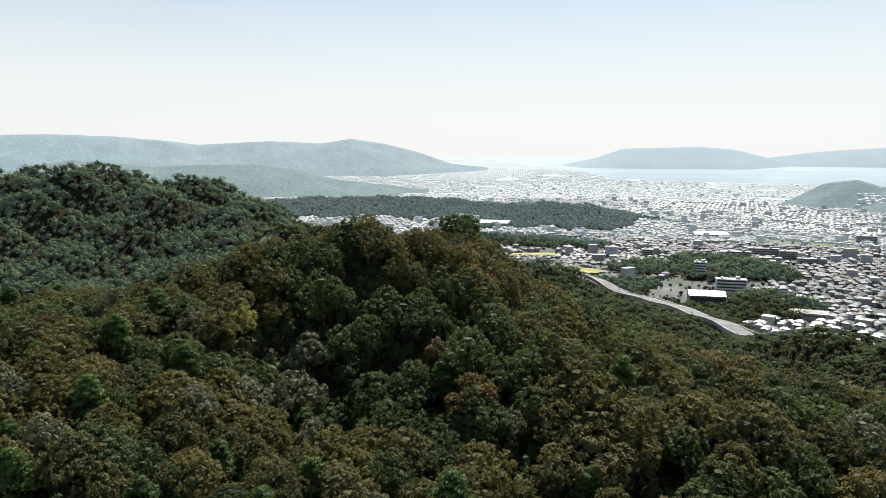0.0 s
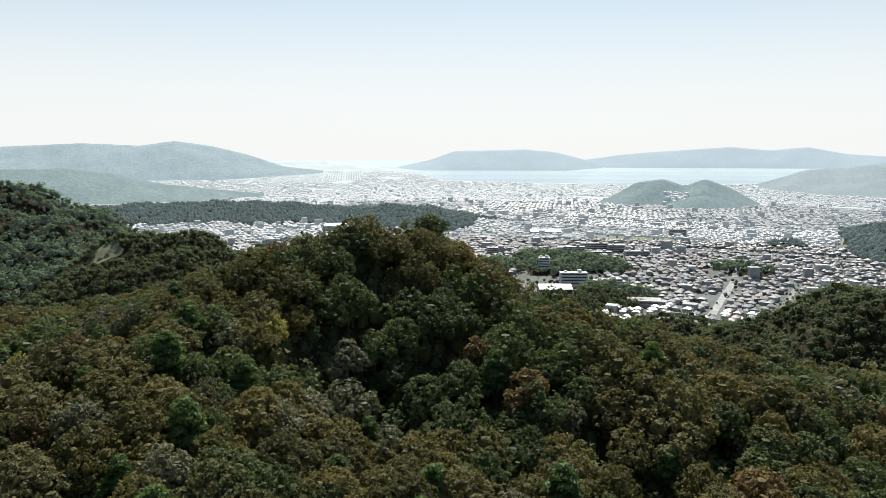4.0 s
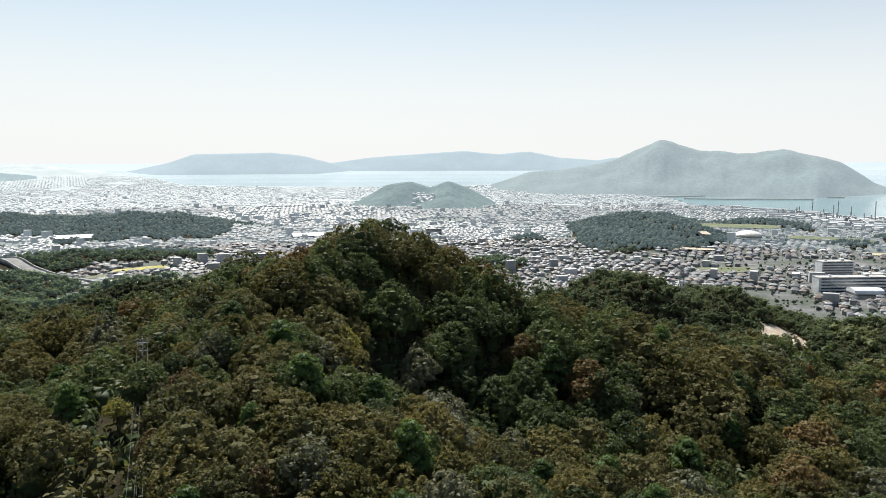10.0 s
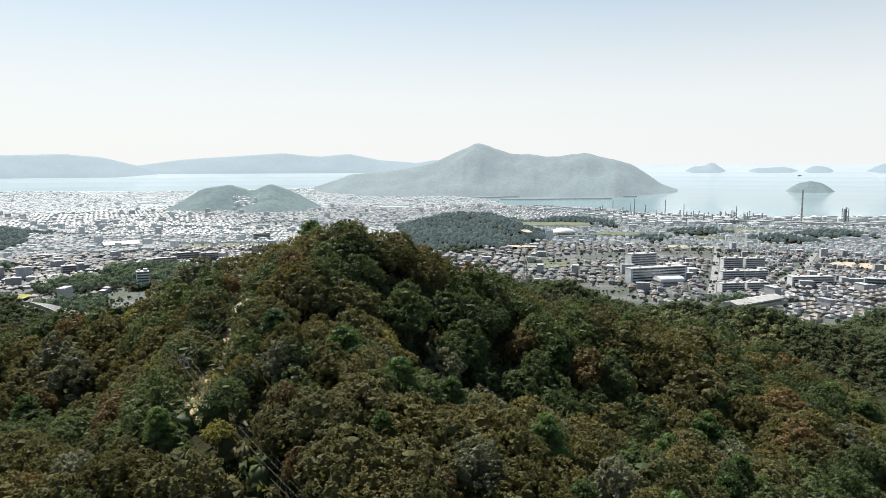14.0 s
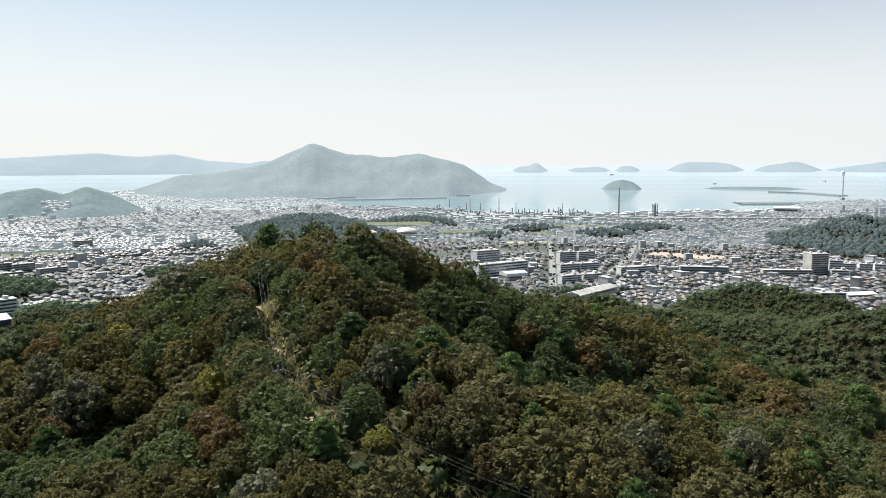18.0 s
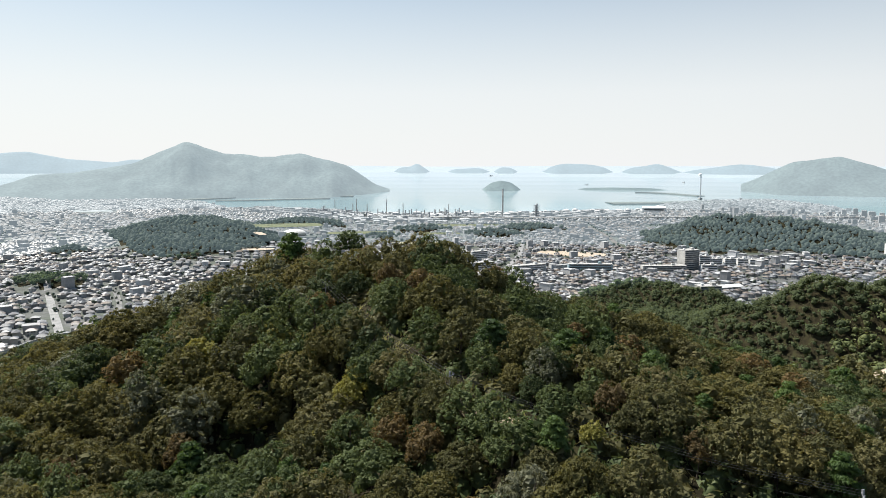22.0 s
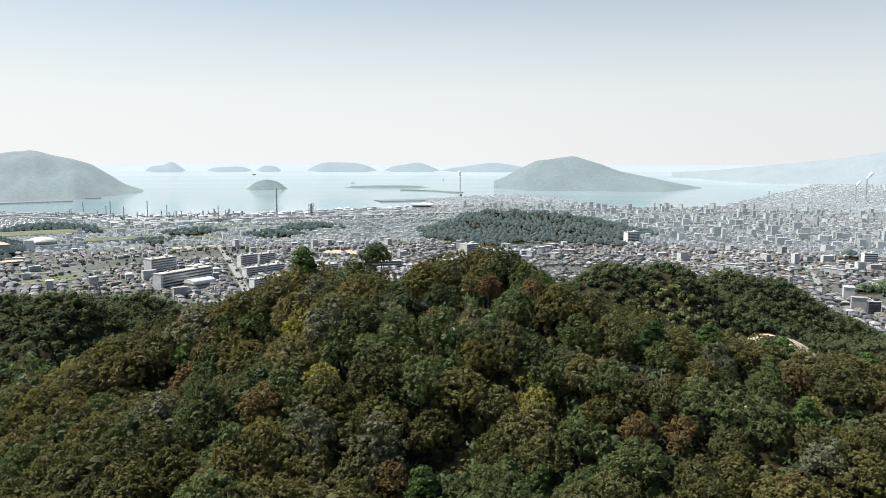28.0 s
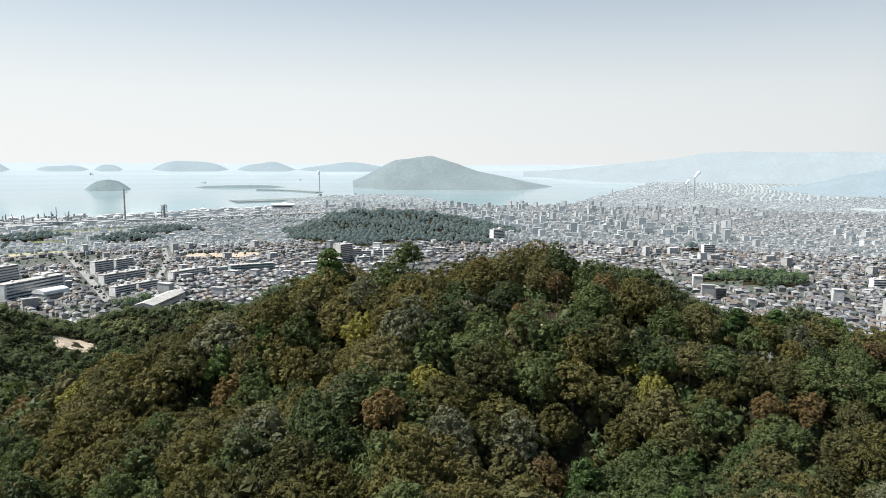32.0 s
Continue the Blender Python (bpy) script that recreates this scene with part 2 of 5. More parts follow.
# far land with haze painted in: a pale blue emission over the base colour
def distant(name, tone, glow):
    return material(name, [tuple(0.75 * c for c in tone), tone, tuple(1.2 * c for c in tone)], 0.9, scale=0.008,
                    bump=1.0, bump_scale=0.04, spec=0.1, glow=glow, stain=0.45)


FAR_HILL = distant("haze_glow_hill_woods", (0.085, 0.112, 0.098), (0.44, 0.60, 0.68, 0.29))
FAR_NEAR = distant("haze_glow_distant_woods", (0.080, 0.105, 0.098), (0.48, 0.62, 0.69, 0.36))
FAR_MOUNT = distant("haze_glow_mountain_woods", (0.070, 0.092, 0.090), (0.60, 0.72, 0.78, 0.40))
FAR_MID = distant("haze_glow_range_woods", (0.10, 0.13, 0.12), (0.48, 0.62, 0.71, 0.44))
FAR_END = distant("haze_glow_faint_hills", (0.05, 0.07, 0.08), (0.57, 0.695, 0.765, 0.64))
SPIT = distant("haze_glow_spit", (0.14, 0.16, 0.14), (0.50, 0.60, 0.66, 0.30))
FAR_FAINT = distant("haze_glow_faint_range", (0.05, 0.07, 0.08), (0.64, 0.72, 0.765, 0.70))
# outermost plain, haze painted in as a stronger glow
FAR_PLAIN_GLOW = material("far_plain_haze_glow", [(0.12, 0.14, 0.13), (0.18, 0.195, 0.19), (0.25, 0.26, 0.26)], 0.9, scale=0.01, stain=0.3, glow=(0.60, 0.70, 0.75, 0.46))
# roofs and walls past 1250 m: haze painted in as bluish glow
MID_TOWN = material("haze_glow_roofs", [(0.045, 0.050, 0.056), (0.085, 0.091, 0.096), (0.135, 0.113, 0.096), (0.169, 0.171, 0.175), (0.338, 0.338, 0.338)],
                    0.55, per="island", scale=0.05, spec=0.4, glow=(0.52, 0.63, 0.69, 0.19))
MID_WALL = material("haze_glow_walls", [(0.144, 0.144, 0.144), (0.217, 0.217, 0.217), (0.303, 0.303, 0.303), (0.419, 0.419, 0.419)],
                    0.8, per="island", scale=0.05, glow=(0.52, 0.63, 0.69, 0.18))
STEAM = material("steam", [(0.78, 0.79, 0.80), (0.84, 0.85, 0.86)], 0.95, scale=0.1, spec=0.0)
# farthest buildings, same painted haze with a stronger glow
FAR_HAZE_GLOW = material("far_haze_glow", [(0.090, 0.095, 0.098), (0.151, 0.157, 0.160), (0.259, 0.261, 0.264)], 0.6, per="island", scale=0.01, glow=(0.60, 0.70, 0.75, 0.30))


# ---- building helpers ----
def raw_mesh(name, verts, faces, mats, index=None, smooth=False):
    me = bpy.data.meshes.new(name)
    me.from_pydata(verts if isinstance(verts, list) else verts.tolist(), [], faces if isinstance(faces, list) else faces.tolist())
    for m in mats:
        me.materials.append(m)
    if index is not None:
        me.polygons.foreach_set("material_index", np.asarray(index, dtype=np.int32))
    if smooth:
        me.polygons.foreach_set("use_smooth", np.ones(len(me.polygons), dtype=bool))
    me.update()
    return me


def part(name, bm, mat, parent, label=""):
    """Links a bmesh or a mesh as one object under parent."""
    if isinstance(bm, bmesh.types.BMesh):
        me = bpy.data.meshes.new(name)
        bm.to_mesh(me)
        bm.free()
        me.materials.append(mat)
    else:
        me = bm
    ob = new(name, me)
    ob.parent = parent
    if label:
        ob["label"] = label
    return ob


def box(bm, x, y, z, sx, sy, sz, bevel=0.0):
    """A box whose base is centred at x, y, z."""
    made = bmesh.ops.create_cube(bm, size=1.0, matrix=Matrix.Translation((x, y, z + sz / 2)) @ Matrix.Diagonal((sx, sy, sz, 1)))
    if bevel:
        edges = list({e for v in made["verts"] for e in v.link_edges})
        bmesh.ops.bevel(bm, geom=edges, offset=bevel, segments=1, affect="EDGES")
    return bm


def tube(bm, x, y, z, r0, r1, h, n=10, lean=None):
    m = Matrix.Translation((x, y, z + h / 2)) if lean is None else lean
    bmesh.ops.create_cone(bm, cap_ends=True, segments=n, radius1=r0, radius2=r1, depth=h, matrix=m)
    return bm


def polar(bearing, r):
    a = radians(bearing)
    return -math.sin(a) * r, math.cos(a) * r


# ---- the lie of the land ----
PLAIN, BEND, RISE = -152.0, 2300.0, 2600.0
# canopy of the central hill: a rounded cone with knolls (height, x, y, breadth)
KNOLLS = [(-4.2, -17.6, -14.5, 5.0), (23.0, 119, -10, 16.0), (6.1, -55.4, -67.5, 12.6), (9.4, 9.8, -119.9, 28.6), (-6.3, -3.0, 16.0, 18.0), (6.8, -59.0, 39.7, 22.7), (-5.9, -23.3, -26.4, 3.6), (9.2, 60.4, 35.3, 19.3), (-10.8, 10.0, -46.1, 11.2), (-12.5, -43.0, -7.0, 10.7), (-12.6, -38.0, -53.8, 15.1), (-6.7, 29.3, -41.3, 16.2), (9.1, -29.4, 1.8, 13.9), (1.9, -10.0, -19.0, 12.0)]
# wooded hills beyond it: bearing, distance, height over the plain, breadth across, breadth along the view
HILLS = [(95, 960, 100, 190, 150), (82, 900, 62, 95, 120), (75, 860, 48, 60, 90), (69.5, 850, 40, 50, 70), (64.5, 610, 62, 50, 70), (72, 620, 46, 50, 80),
         (88, 420, 44, 60, 80), (2, 385, 62, 66, 60), (-6, 470, 30, 50, 50),
         (-59, 440, 71, 64, 60), (-69, 560, 45, 52, 56), (-38, 640, 22, 40, 36), (-44, 600, 22, 36, 36),
         (-85, 470, 40, 36, 40), (21, 420, 22, 34, 34)]
# low wooded mounds in the town: bearing, distance, height, breadth across, breadth along the view
MOUNDS = [(66, 1900, 26, 230, 150), (55, 1850, 24, 170, 150), (44, 1620, 34, 120, 150), (46, 1090, 12, 110, 40), (53, 1060, 14, 70, 40),
          (37, 840, 10, 45, 45), (30.5, 800, 12, 30, 28), (27, 860, 12, 45, 30), (31, 930, 12, 60, 40),
          (4.5, 1480, 27, 60, 160), (0.5, 1540, 24, 56, 160), (2, 1170, 13, 62, 70), (-7, 1680, 18, 70, 40), (-2, 1330, 20, 40, 60),
          (-41.5, 1400, 29, 70, 105), (-46, 1460, 31, 90, 115), (-51.5, 1420, 25, 76, 100), (-27, 1560, 12, 60, 40), (-23.6, 1395, 12, 52, 24), (-17.5, 1500, 11, 62, 20), (13.8, 868, 10, 42, 15), (-79.6, 870, 14, 46, 36), (-72, 1191, 10, 22, 18), (-14, 1330, 10, 40, 18),
          (25, 660, 10, 40, 30), (15, 900, 9, 30, 16), (12, 1250, 9, 26, 22), (-22, 680, 8, 26, 16), (-74, 1000, 8, 40, 30),
          (38, 560, 13, 70, 50), (30, 490, 12, 45, 34), (46, 640, 12, 50, 40), (36, 700, 10, 36, 30), (26.5, 610, 9, 22, 26), (-16, 500, 14, 60, 40), (-30, 500, 16, 60, 45), (-41, 480, 18, 60, 45), (-24, 460, 14, 50, 40), (58, 820, 24, 70, 50), (48, 660, 22, 60, 40)]
# the coast: bearing, distance of the shore
COAST_B = [-180, -72, -70, -66, -63, -61, -58, -55, -52, -49, -45, -41, -37.6, -36, -27, -20, -13, -9.2, -4.6, -1.2, 0.5, 3, 8, 15, 23, 33, 40, 42, 46, 50, 180]
COAST_R = [4900, 4900, 4700, 3700, 3150, 2700, 2600, 2450, 2541, 2994, 3250, 3150, 2950, 2430, 2200, 2090, 2082, 2297, 2520, 2600, 2950, 3150, 3600, 3720, 3580, 3660, 3780, 4170, 4600, 4900, 4900]


def shore(b):
    return np.interp(b, COAST_B, COAST_R)


def plain_z(r):
    r = np.asarray(r, float)
    return np.where(r < BEND, PLAIN, PLAIN / BEND * (1 - (r - BEND) / RISE) * r)


def canopy(x, y):
    z = -8.38 - 0.456 * (np.sqrt((x - -13.2) ** 2 + (y - -35.6) ** 2 + 379.9) - 19.5)
    for a, gx, gy, s in KNOLLS:
        z = z + a * np.exp(-((x - gx) ** 2 + (y - gy) ** 2) / (2 * s * s))
    return z


def mounds(x, y, rows):
    z = 0.0
    for b, r, h, sa, sr in rows:
        cx, cy = polar(b, r)
        ux, uy = -cx / r, -cy / r
        dr, da = (x - cx) * ux + (y - cy) * uy, (x - cx) * uy - (y - cy) * ux
        z = z + h * np.exp(-(da / sa) ** 2 / 2 - (dr / sr) ** 2 / 2)
    return z * (1 + 0.08 * np.sin(x * 0.021 + 1.3) * np.sin(y * 0.024 + 0.4) + 0.09 * np.sin(x * 0.052 + y * 0.037) + 0.06 * np.sin(x * 0.083 - y * 0.071 + 2))


TRAIL = [(-13.4, -71), (-14.8, -68), (-16.6, -64), (-17.3, -59.5), (-18.0, -54), (-19.2, -49), (-20.4, -44.5), (-21.0, -40), (-21.5, -35), (-22.0, -30)]


def tree_height(x, y):
    """Low scrubby growth along the southern ridge and the trail, taller trees on the summit and flanks."""
    ridge_x = np.interp(y, [p[1] for p in TRAIL], [p[0] for p in TRAIL])
    brush = 1.5 * np.exp(-((x - ridge_x) / 4.5) ** 2) * np.clip((y + 84) / 8, 0, 1) * np.clip((-36 - y) / 8, 0, 1)
    return 4.9 - brush + 2.6 * np.maximum(np.clip((y + 62) / 40, 0, 1), np.clip((np.abs(x + 5) - 38) / 40, 0, 1))


def land(x, y):
    """Height of the ground, vectorised."""
    r = np.hypot(x, y)
    low = plain_z(r) + mounds(x, y, HILLS) + mounds(x, y, MOUNDS)
    high = canopy(x, y) - tree_height(x, y)
    return np.logaddexp(low / 5.0, high / 5.0) * 5.0


def town_edge(b):
    """How near to the hill the houses come, by bearing."""
    return np.where(b < 4, 585.0, 470.0) + 14 * np.sin(b * 0.9) + 8 * np.sin(b * 2.3)


def wood_line(x, y):
    """Height over the plain at which houses give way to trees, wandering in and out."""
    return 6.5 + 2.6 * np.sin(x * 0.023 + 1) * np.sin(y * 0.019) + 1.6 * np.sin(x * 0.061 + y * 0.043)


def wooded(x, y):
    r = np.hypot(x, y)
    return (land(x, y) - plain_z(r) > wood_line(x, y)) | (r < town_edge(np.degrees(np.arctan2(-x, y))))


EXPRESSWAY = [(-1000, 640), (-760, 581), (-576, 529), (-472, 513), (-330, 480), (-226, 438), (-150, 412), (-60, 440)]
SITES = [(-712, 600, 40), (-712, 690, 40), (-318, 545, 26), (-345, 640, 34), (-318, 668, 26), (-413, 678, 15), (-340, 590, 18), (-545, 602, 42), (-186, 452, 26), (100, 414, 16), (50, 1128, 34)]


def clear_of_sites(x, y):
    if any(math.hypot(x - a, y - b) < c for a, b, c in SITES):
        return False
    for (ax, ay), (bx, by) in zip(EXPRESSWAY, EXPRESSWAY[1:]):
        dx, dy = bx - ax, by - ay
        t = min(1, max(0, ((x - ax) * dx + (y - ay) * dy) / (dx * dx + dy * dy)))
        qx, qy = x - ax - dx * t, y - ay - dy * t
        if math.hypot(qx, qy) < ((34 if ax < -500 else 17) if math.hypot(x, y) < math.hypot(ax + dx * t, ay + dy * t) else 15):
            return False
    return True


# ---- ground, sea ----
radii = [0.0]
while radii[-1] < 1500:
    radii.append(radii[-1] + max(3.5, radii[-1] * 0.025))
N_ANG = 540
ang = np.linspace(-180, 180, N_ANG, endpoint=False)
rim = shore(ang)
rings = [np.full(N_ANG, r) for r in radii] + [radii[-1] + (rim - radii[-1]) * k / 34 for k in range(1, 35)] + [rim + 12]
rr = np.array(rings)
bb = np.radians(np.broadcast_to(ang, rr.shape))
gx, gy = -np.sin(bb) * rr, np.cos(bb) * rr
gz = land(gx, gy)
gz[-1] -= 9
verts = np.stack([gx, gy, gz], -1).reshape(-1, 3)
ii, jj = np.meshgrid(np.arange(len(rings) - 1), np.arange(N_ANG), indexing="ij")
j2 = (jj + 1) % N_ANG
quads = np.stack([ii * N_ANG + jj, (ii + 1) * N_ANG + jj, (ii + 1) * N_ANG + j2, ii * N_ANG + j2], -1).reshape(-1, 4)[:, ::-1]
mid = verts[quads].mean(1)
# past 1300 m and 2500 m the faces take the painted-haze ground
ground = new("ground", raw_mesh("ground", verts, quads, [TOWN, FLOOR, FAR_PLAIN_GLOW, HAZE_GLOW_GROUND],
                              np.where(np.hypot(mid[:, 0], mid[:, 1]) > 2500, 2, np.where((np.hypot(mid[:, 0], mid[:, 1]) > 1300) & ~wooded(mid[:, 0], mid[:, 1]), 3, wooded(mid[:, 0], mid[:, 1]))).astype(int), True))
tagged(ground, "wooded hillsides falling to a wide built-up plain", "ground", kind="structure")

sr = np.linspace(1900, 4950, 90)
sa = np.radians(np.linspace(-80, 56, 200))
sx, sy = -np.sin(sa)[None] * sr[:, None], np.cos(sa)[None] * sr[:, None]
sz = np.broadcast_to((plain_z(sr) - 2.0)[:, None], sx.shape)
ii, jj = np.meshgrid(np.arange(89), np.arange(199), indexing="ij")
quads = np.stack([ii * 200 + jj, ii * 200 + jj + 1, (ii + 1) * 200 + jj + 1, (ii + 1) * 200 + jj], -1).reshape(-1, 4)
# distance picks the band of painted haze
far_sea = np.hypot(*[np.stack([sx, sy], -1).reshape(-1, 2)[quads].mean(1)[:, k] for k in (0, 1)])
sea = new("water", raw_mesh("water", np.stack([sx, sy, sz], -1).reshape(-1, 3), quads, SEA_HAZE_BANDS, np.digitize(far_sea, [3000 + 225 * k for k in range(8)]), True))
tagged(sea, "calm pale blue bay under a bright hazy sky, painted haze farther out", "sea", kind="structure")


# ---- distant mountains and islands ----
def ridge(name, label, category, dist, crest, depth, mat, rough=0.06, seed=0, base=None):
    """A range whose skyline passes through (bearing, height) stops at the given distance."""
    b = np.array([c[0] for c in crest], float)
    z = np.array([c[1] for c in crest], float)
    order = np.argsort(b)
    b, z = b[order], z[order]
    n = int(max(40, abs(b[-1] - b[0]) * 7))
    across, along = np.linspace(b[0], b[-1], n), np.linspace(-1, 1, 25)
    foot = float(plain_z(dist - depth)) - 6 if base is None else base
    top = np.interp(across, b, z)
    top = np.convolve(np.pad(top, 2, "edge"), [0.12, 0.2, 0.36, 0.2, 0.12], "valid")
    vs, fs = [], []
    for i, u in enumerate(across):
        taper = min(1.0, 0.35 + 4.0 * min(i, n - 1 - i) / n)
        for k, v in enumerate(along):
            r = dist + v * depth * taper
            px, py = polar(u, r)
            f = max(0.0, 1 - abs(v)) ** 0.85
            nz = noise.fractal(Vector((px * 0.006, py * 0.006, seed)), 0.9, 2.1, 5)
            hgt = (top[i] - foot) * (f * (1 + rough * 4 * nz * (1 - f)) + rough * 0.35 * nz * f)
            vs.append((px, py, foot + max(0.0, hgt)))
    for i in range(n - 1):
        for k in range(24):
            a = i * 25 + k
            fs.append((a, a + 25, a + 26, a + 1))
    ob = new(name, raw_mesh(name, vs, fs, [mat], None, True))
    return tagged(ob, label, category, kind="structure")


# the ranges' pale blue tones are haze painted in as material glow
ridge("backdrop_range", "long mountain range, blue-grey haze painted on as glow", "mountain", 4250,
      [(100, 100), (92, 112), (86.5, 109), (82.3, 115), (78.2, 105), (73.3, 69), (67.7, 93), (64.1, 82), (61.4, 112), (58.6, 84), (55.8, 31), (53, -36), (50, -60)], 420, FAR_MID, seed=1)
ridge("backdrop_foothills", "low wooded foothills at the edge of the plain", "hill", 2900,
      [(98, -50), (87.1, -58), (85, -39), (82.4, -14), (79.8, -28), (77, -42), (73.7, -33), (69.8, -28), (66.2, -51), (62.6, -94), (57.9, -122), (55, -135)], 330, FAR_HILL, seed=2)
ridge("backdrop_peninsula", "low peninsula across the bay, paled by painted haze", "mountain", 4550,
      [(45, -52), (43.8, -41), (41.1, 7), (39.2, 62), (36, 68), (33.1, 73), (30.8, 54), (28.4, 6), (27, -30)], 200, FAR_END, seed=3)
ridge("backdrop_headland", "wooded headland behind the bay, faint with painted haze", "mountain", 4700,
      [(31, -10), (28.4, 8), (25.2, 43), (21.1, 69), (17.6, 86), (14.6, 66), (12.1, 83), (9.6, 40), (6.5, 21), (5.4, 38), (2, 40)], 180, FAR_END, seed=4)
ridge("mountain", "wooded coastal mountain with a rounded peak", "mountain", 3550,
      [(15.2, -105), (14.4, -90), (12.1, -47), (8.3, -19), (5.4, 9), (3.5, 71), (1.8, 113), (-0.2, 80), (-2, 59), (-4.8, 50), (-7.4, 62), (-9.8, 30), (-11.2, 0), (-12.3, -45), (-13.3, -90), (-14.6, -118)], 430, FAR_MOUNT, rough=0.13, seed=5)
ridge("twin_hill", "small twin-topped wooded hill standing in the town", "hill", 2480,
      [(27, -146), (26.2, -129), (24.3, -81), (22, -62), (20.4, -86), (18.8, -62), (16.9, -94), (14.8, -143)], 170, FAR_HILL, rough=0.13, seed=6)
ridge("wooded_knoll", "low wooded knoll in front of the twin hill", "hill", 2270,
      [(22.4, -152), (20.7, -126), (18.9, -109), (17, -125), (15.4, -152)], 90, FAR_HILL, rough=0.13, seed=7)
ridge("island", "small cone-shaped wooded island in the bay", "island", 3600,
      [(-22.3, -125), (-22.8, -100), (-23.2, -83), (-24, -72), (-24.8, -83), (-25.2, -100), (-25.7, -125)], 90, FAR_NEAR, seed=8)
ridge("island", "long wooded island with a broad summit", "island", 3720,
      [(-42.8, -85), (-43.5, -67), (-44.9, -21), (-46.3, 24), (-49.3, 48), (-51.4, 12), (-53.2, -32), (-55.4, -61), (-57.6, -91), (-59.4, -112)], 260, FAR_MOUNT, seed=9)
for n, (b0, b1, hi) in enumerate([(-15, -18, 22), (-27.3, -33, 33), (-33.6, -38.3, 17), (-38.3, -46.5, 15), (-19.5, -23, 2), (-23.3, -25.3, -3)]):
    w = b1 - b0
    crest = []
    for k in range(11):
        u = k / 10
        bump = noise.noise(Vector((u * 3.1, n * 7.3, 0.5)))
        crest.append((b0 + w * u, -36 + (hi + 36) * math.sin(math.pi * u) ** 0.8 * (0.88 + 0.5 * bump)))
    ridge("island", "low island on the horizon, faint with painted haze", "island", 4620, crest, 110, FAR_END, seed=10 + n)
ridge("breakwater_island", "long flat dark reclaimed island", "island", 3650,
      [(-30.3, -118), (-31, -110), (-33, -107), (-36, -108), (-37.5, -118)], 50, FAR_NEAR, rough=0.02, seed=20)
ridge("backdrop_range", "broad mountain range over the far town, paled by painted haze", "mountain", 4350,
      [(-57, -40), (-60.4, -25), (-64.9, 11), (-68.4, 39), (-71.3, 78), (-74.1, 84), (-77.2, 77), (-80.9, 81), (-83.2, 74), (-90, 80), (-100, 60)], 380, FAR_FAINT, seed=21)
ridge("backdrop_foothills", "wooded foothills beyond the town, greyed by painted haze", "hill", 3700,
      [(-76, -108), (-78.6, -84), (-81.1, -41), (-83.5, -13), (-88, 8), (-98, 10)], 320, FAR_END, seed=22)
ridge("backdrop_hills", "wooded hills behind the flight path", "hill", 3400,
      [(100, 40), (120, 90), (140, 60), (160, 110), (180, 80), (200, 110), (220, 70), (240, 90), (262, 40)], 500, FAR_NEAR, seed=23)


# ---- plants ----
def sphere_arrays(nu, nv):
    """A unit ball of nu x nv facets: points and triangles."""
    pts = [(0, 0, 1)]
    for j in range(1, nv):
        for i in range(nu):
            a, b = 2 * math.pi * (i + 0.5 * (j % 2)) / nu, math.pi * j / nv
            pts.append((math.cos(a) * math.sin(b), math.sin(a) * math.sin(b), math.cos(b)))
    pts.append((0, 0, -1))
    tri = []
    last = len(pts) - 1
    for i in range(nu):
        k = (i + 1) % nu
        tri.append((0, 1 + i, 1 + k))
        for j in range(nv - 2):
            a, b, c, d = 1 + j * nu + i, 1 + j * nu + k, 1 + (j + 1) * nu + i, 1 + (j + 1) * nu + k
            tri += [(a, c, b), (b, c, d)]
        tri.append((1 + (nv - 2) * nu + i, last, 1 + (nv - 2) * nu + k))
    return np.array(pts), np.array(tri)


SMALL, SMALL_T = sphere_arrays(6, 4)


def leaf_sprays(rng, pos, nrm, size):
    """Pointed sprays of leaves at the points, one triangle each."""
    n = len(pos)
    nn = nrm + rng.normal(0, 0.4, (n, 3))
    nn /= np.linalg.norm(nn, axis=1)[:, None]
    t = np.cross(nn, rng.normal(0, 1, (n, 3)))
    t /= np.linalg.norm(t, axis=1)[:, None] + 1e-9
    b = np.cross(nn, t)
    s = size * rng.uniform(0.6, 1.25, (n, 1))
    v = np.stack([pos - t * s * 0.8 - b * s * 0.45, pos - t * s * 0.6 + b * s * 0.5 - nn * s * 0.15, pos + t * s], 1).reshape(-1, 3)
    return v, np.arange(3 * n).reshape(-1, 3)


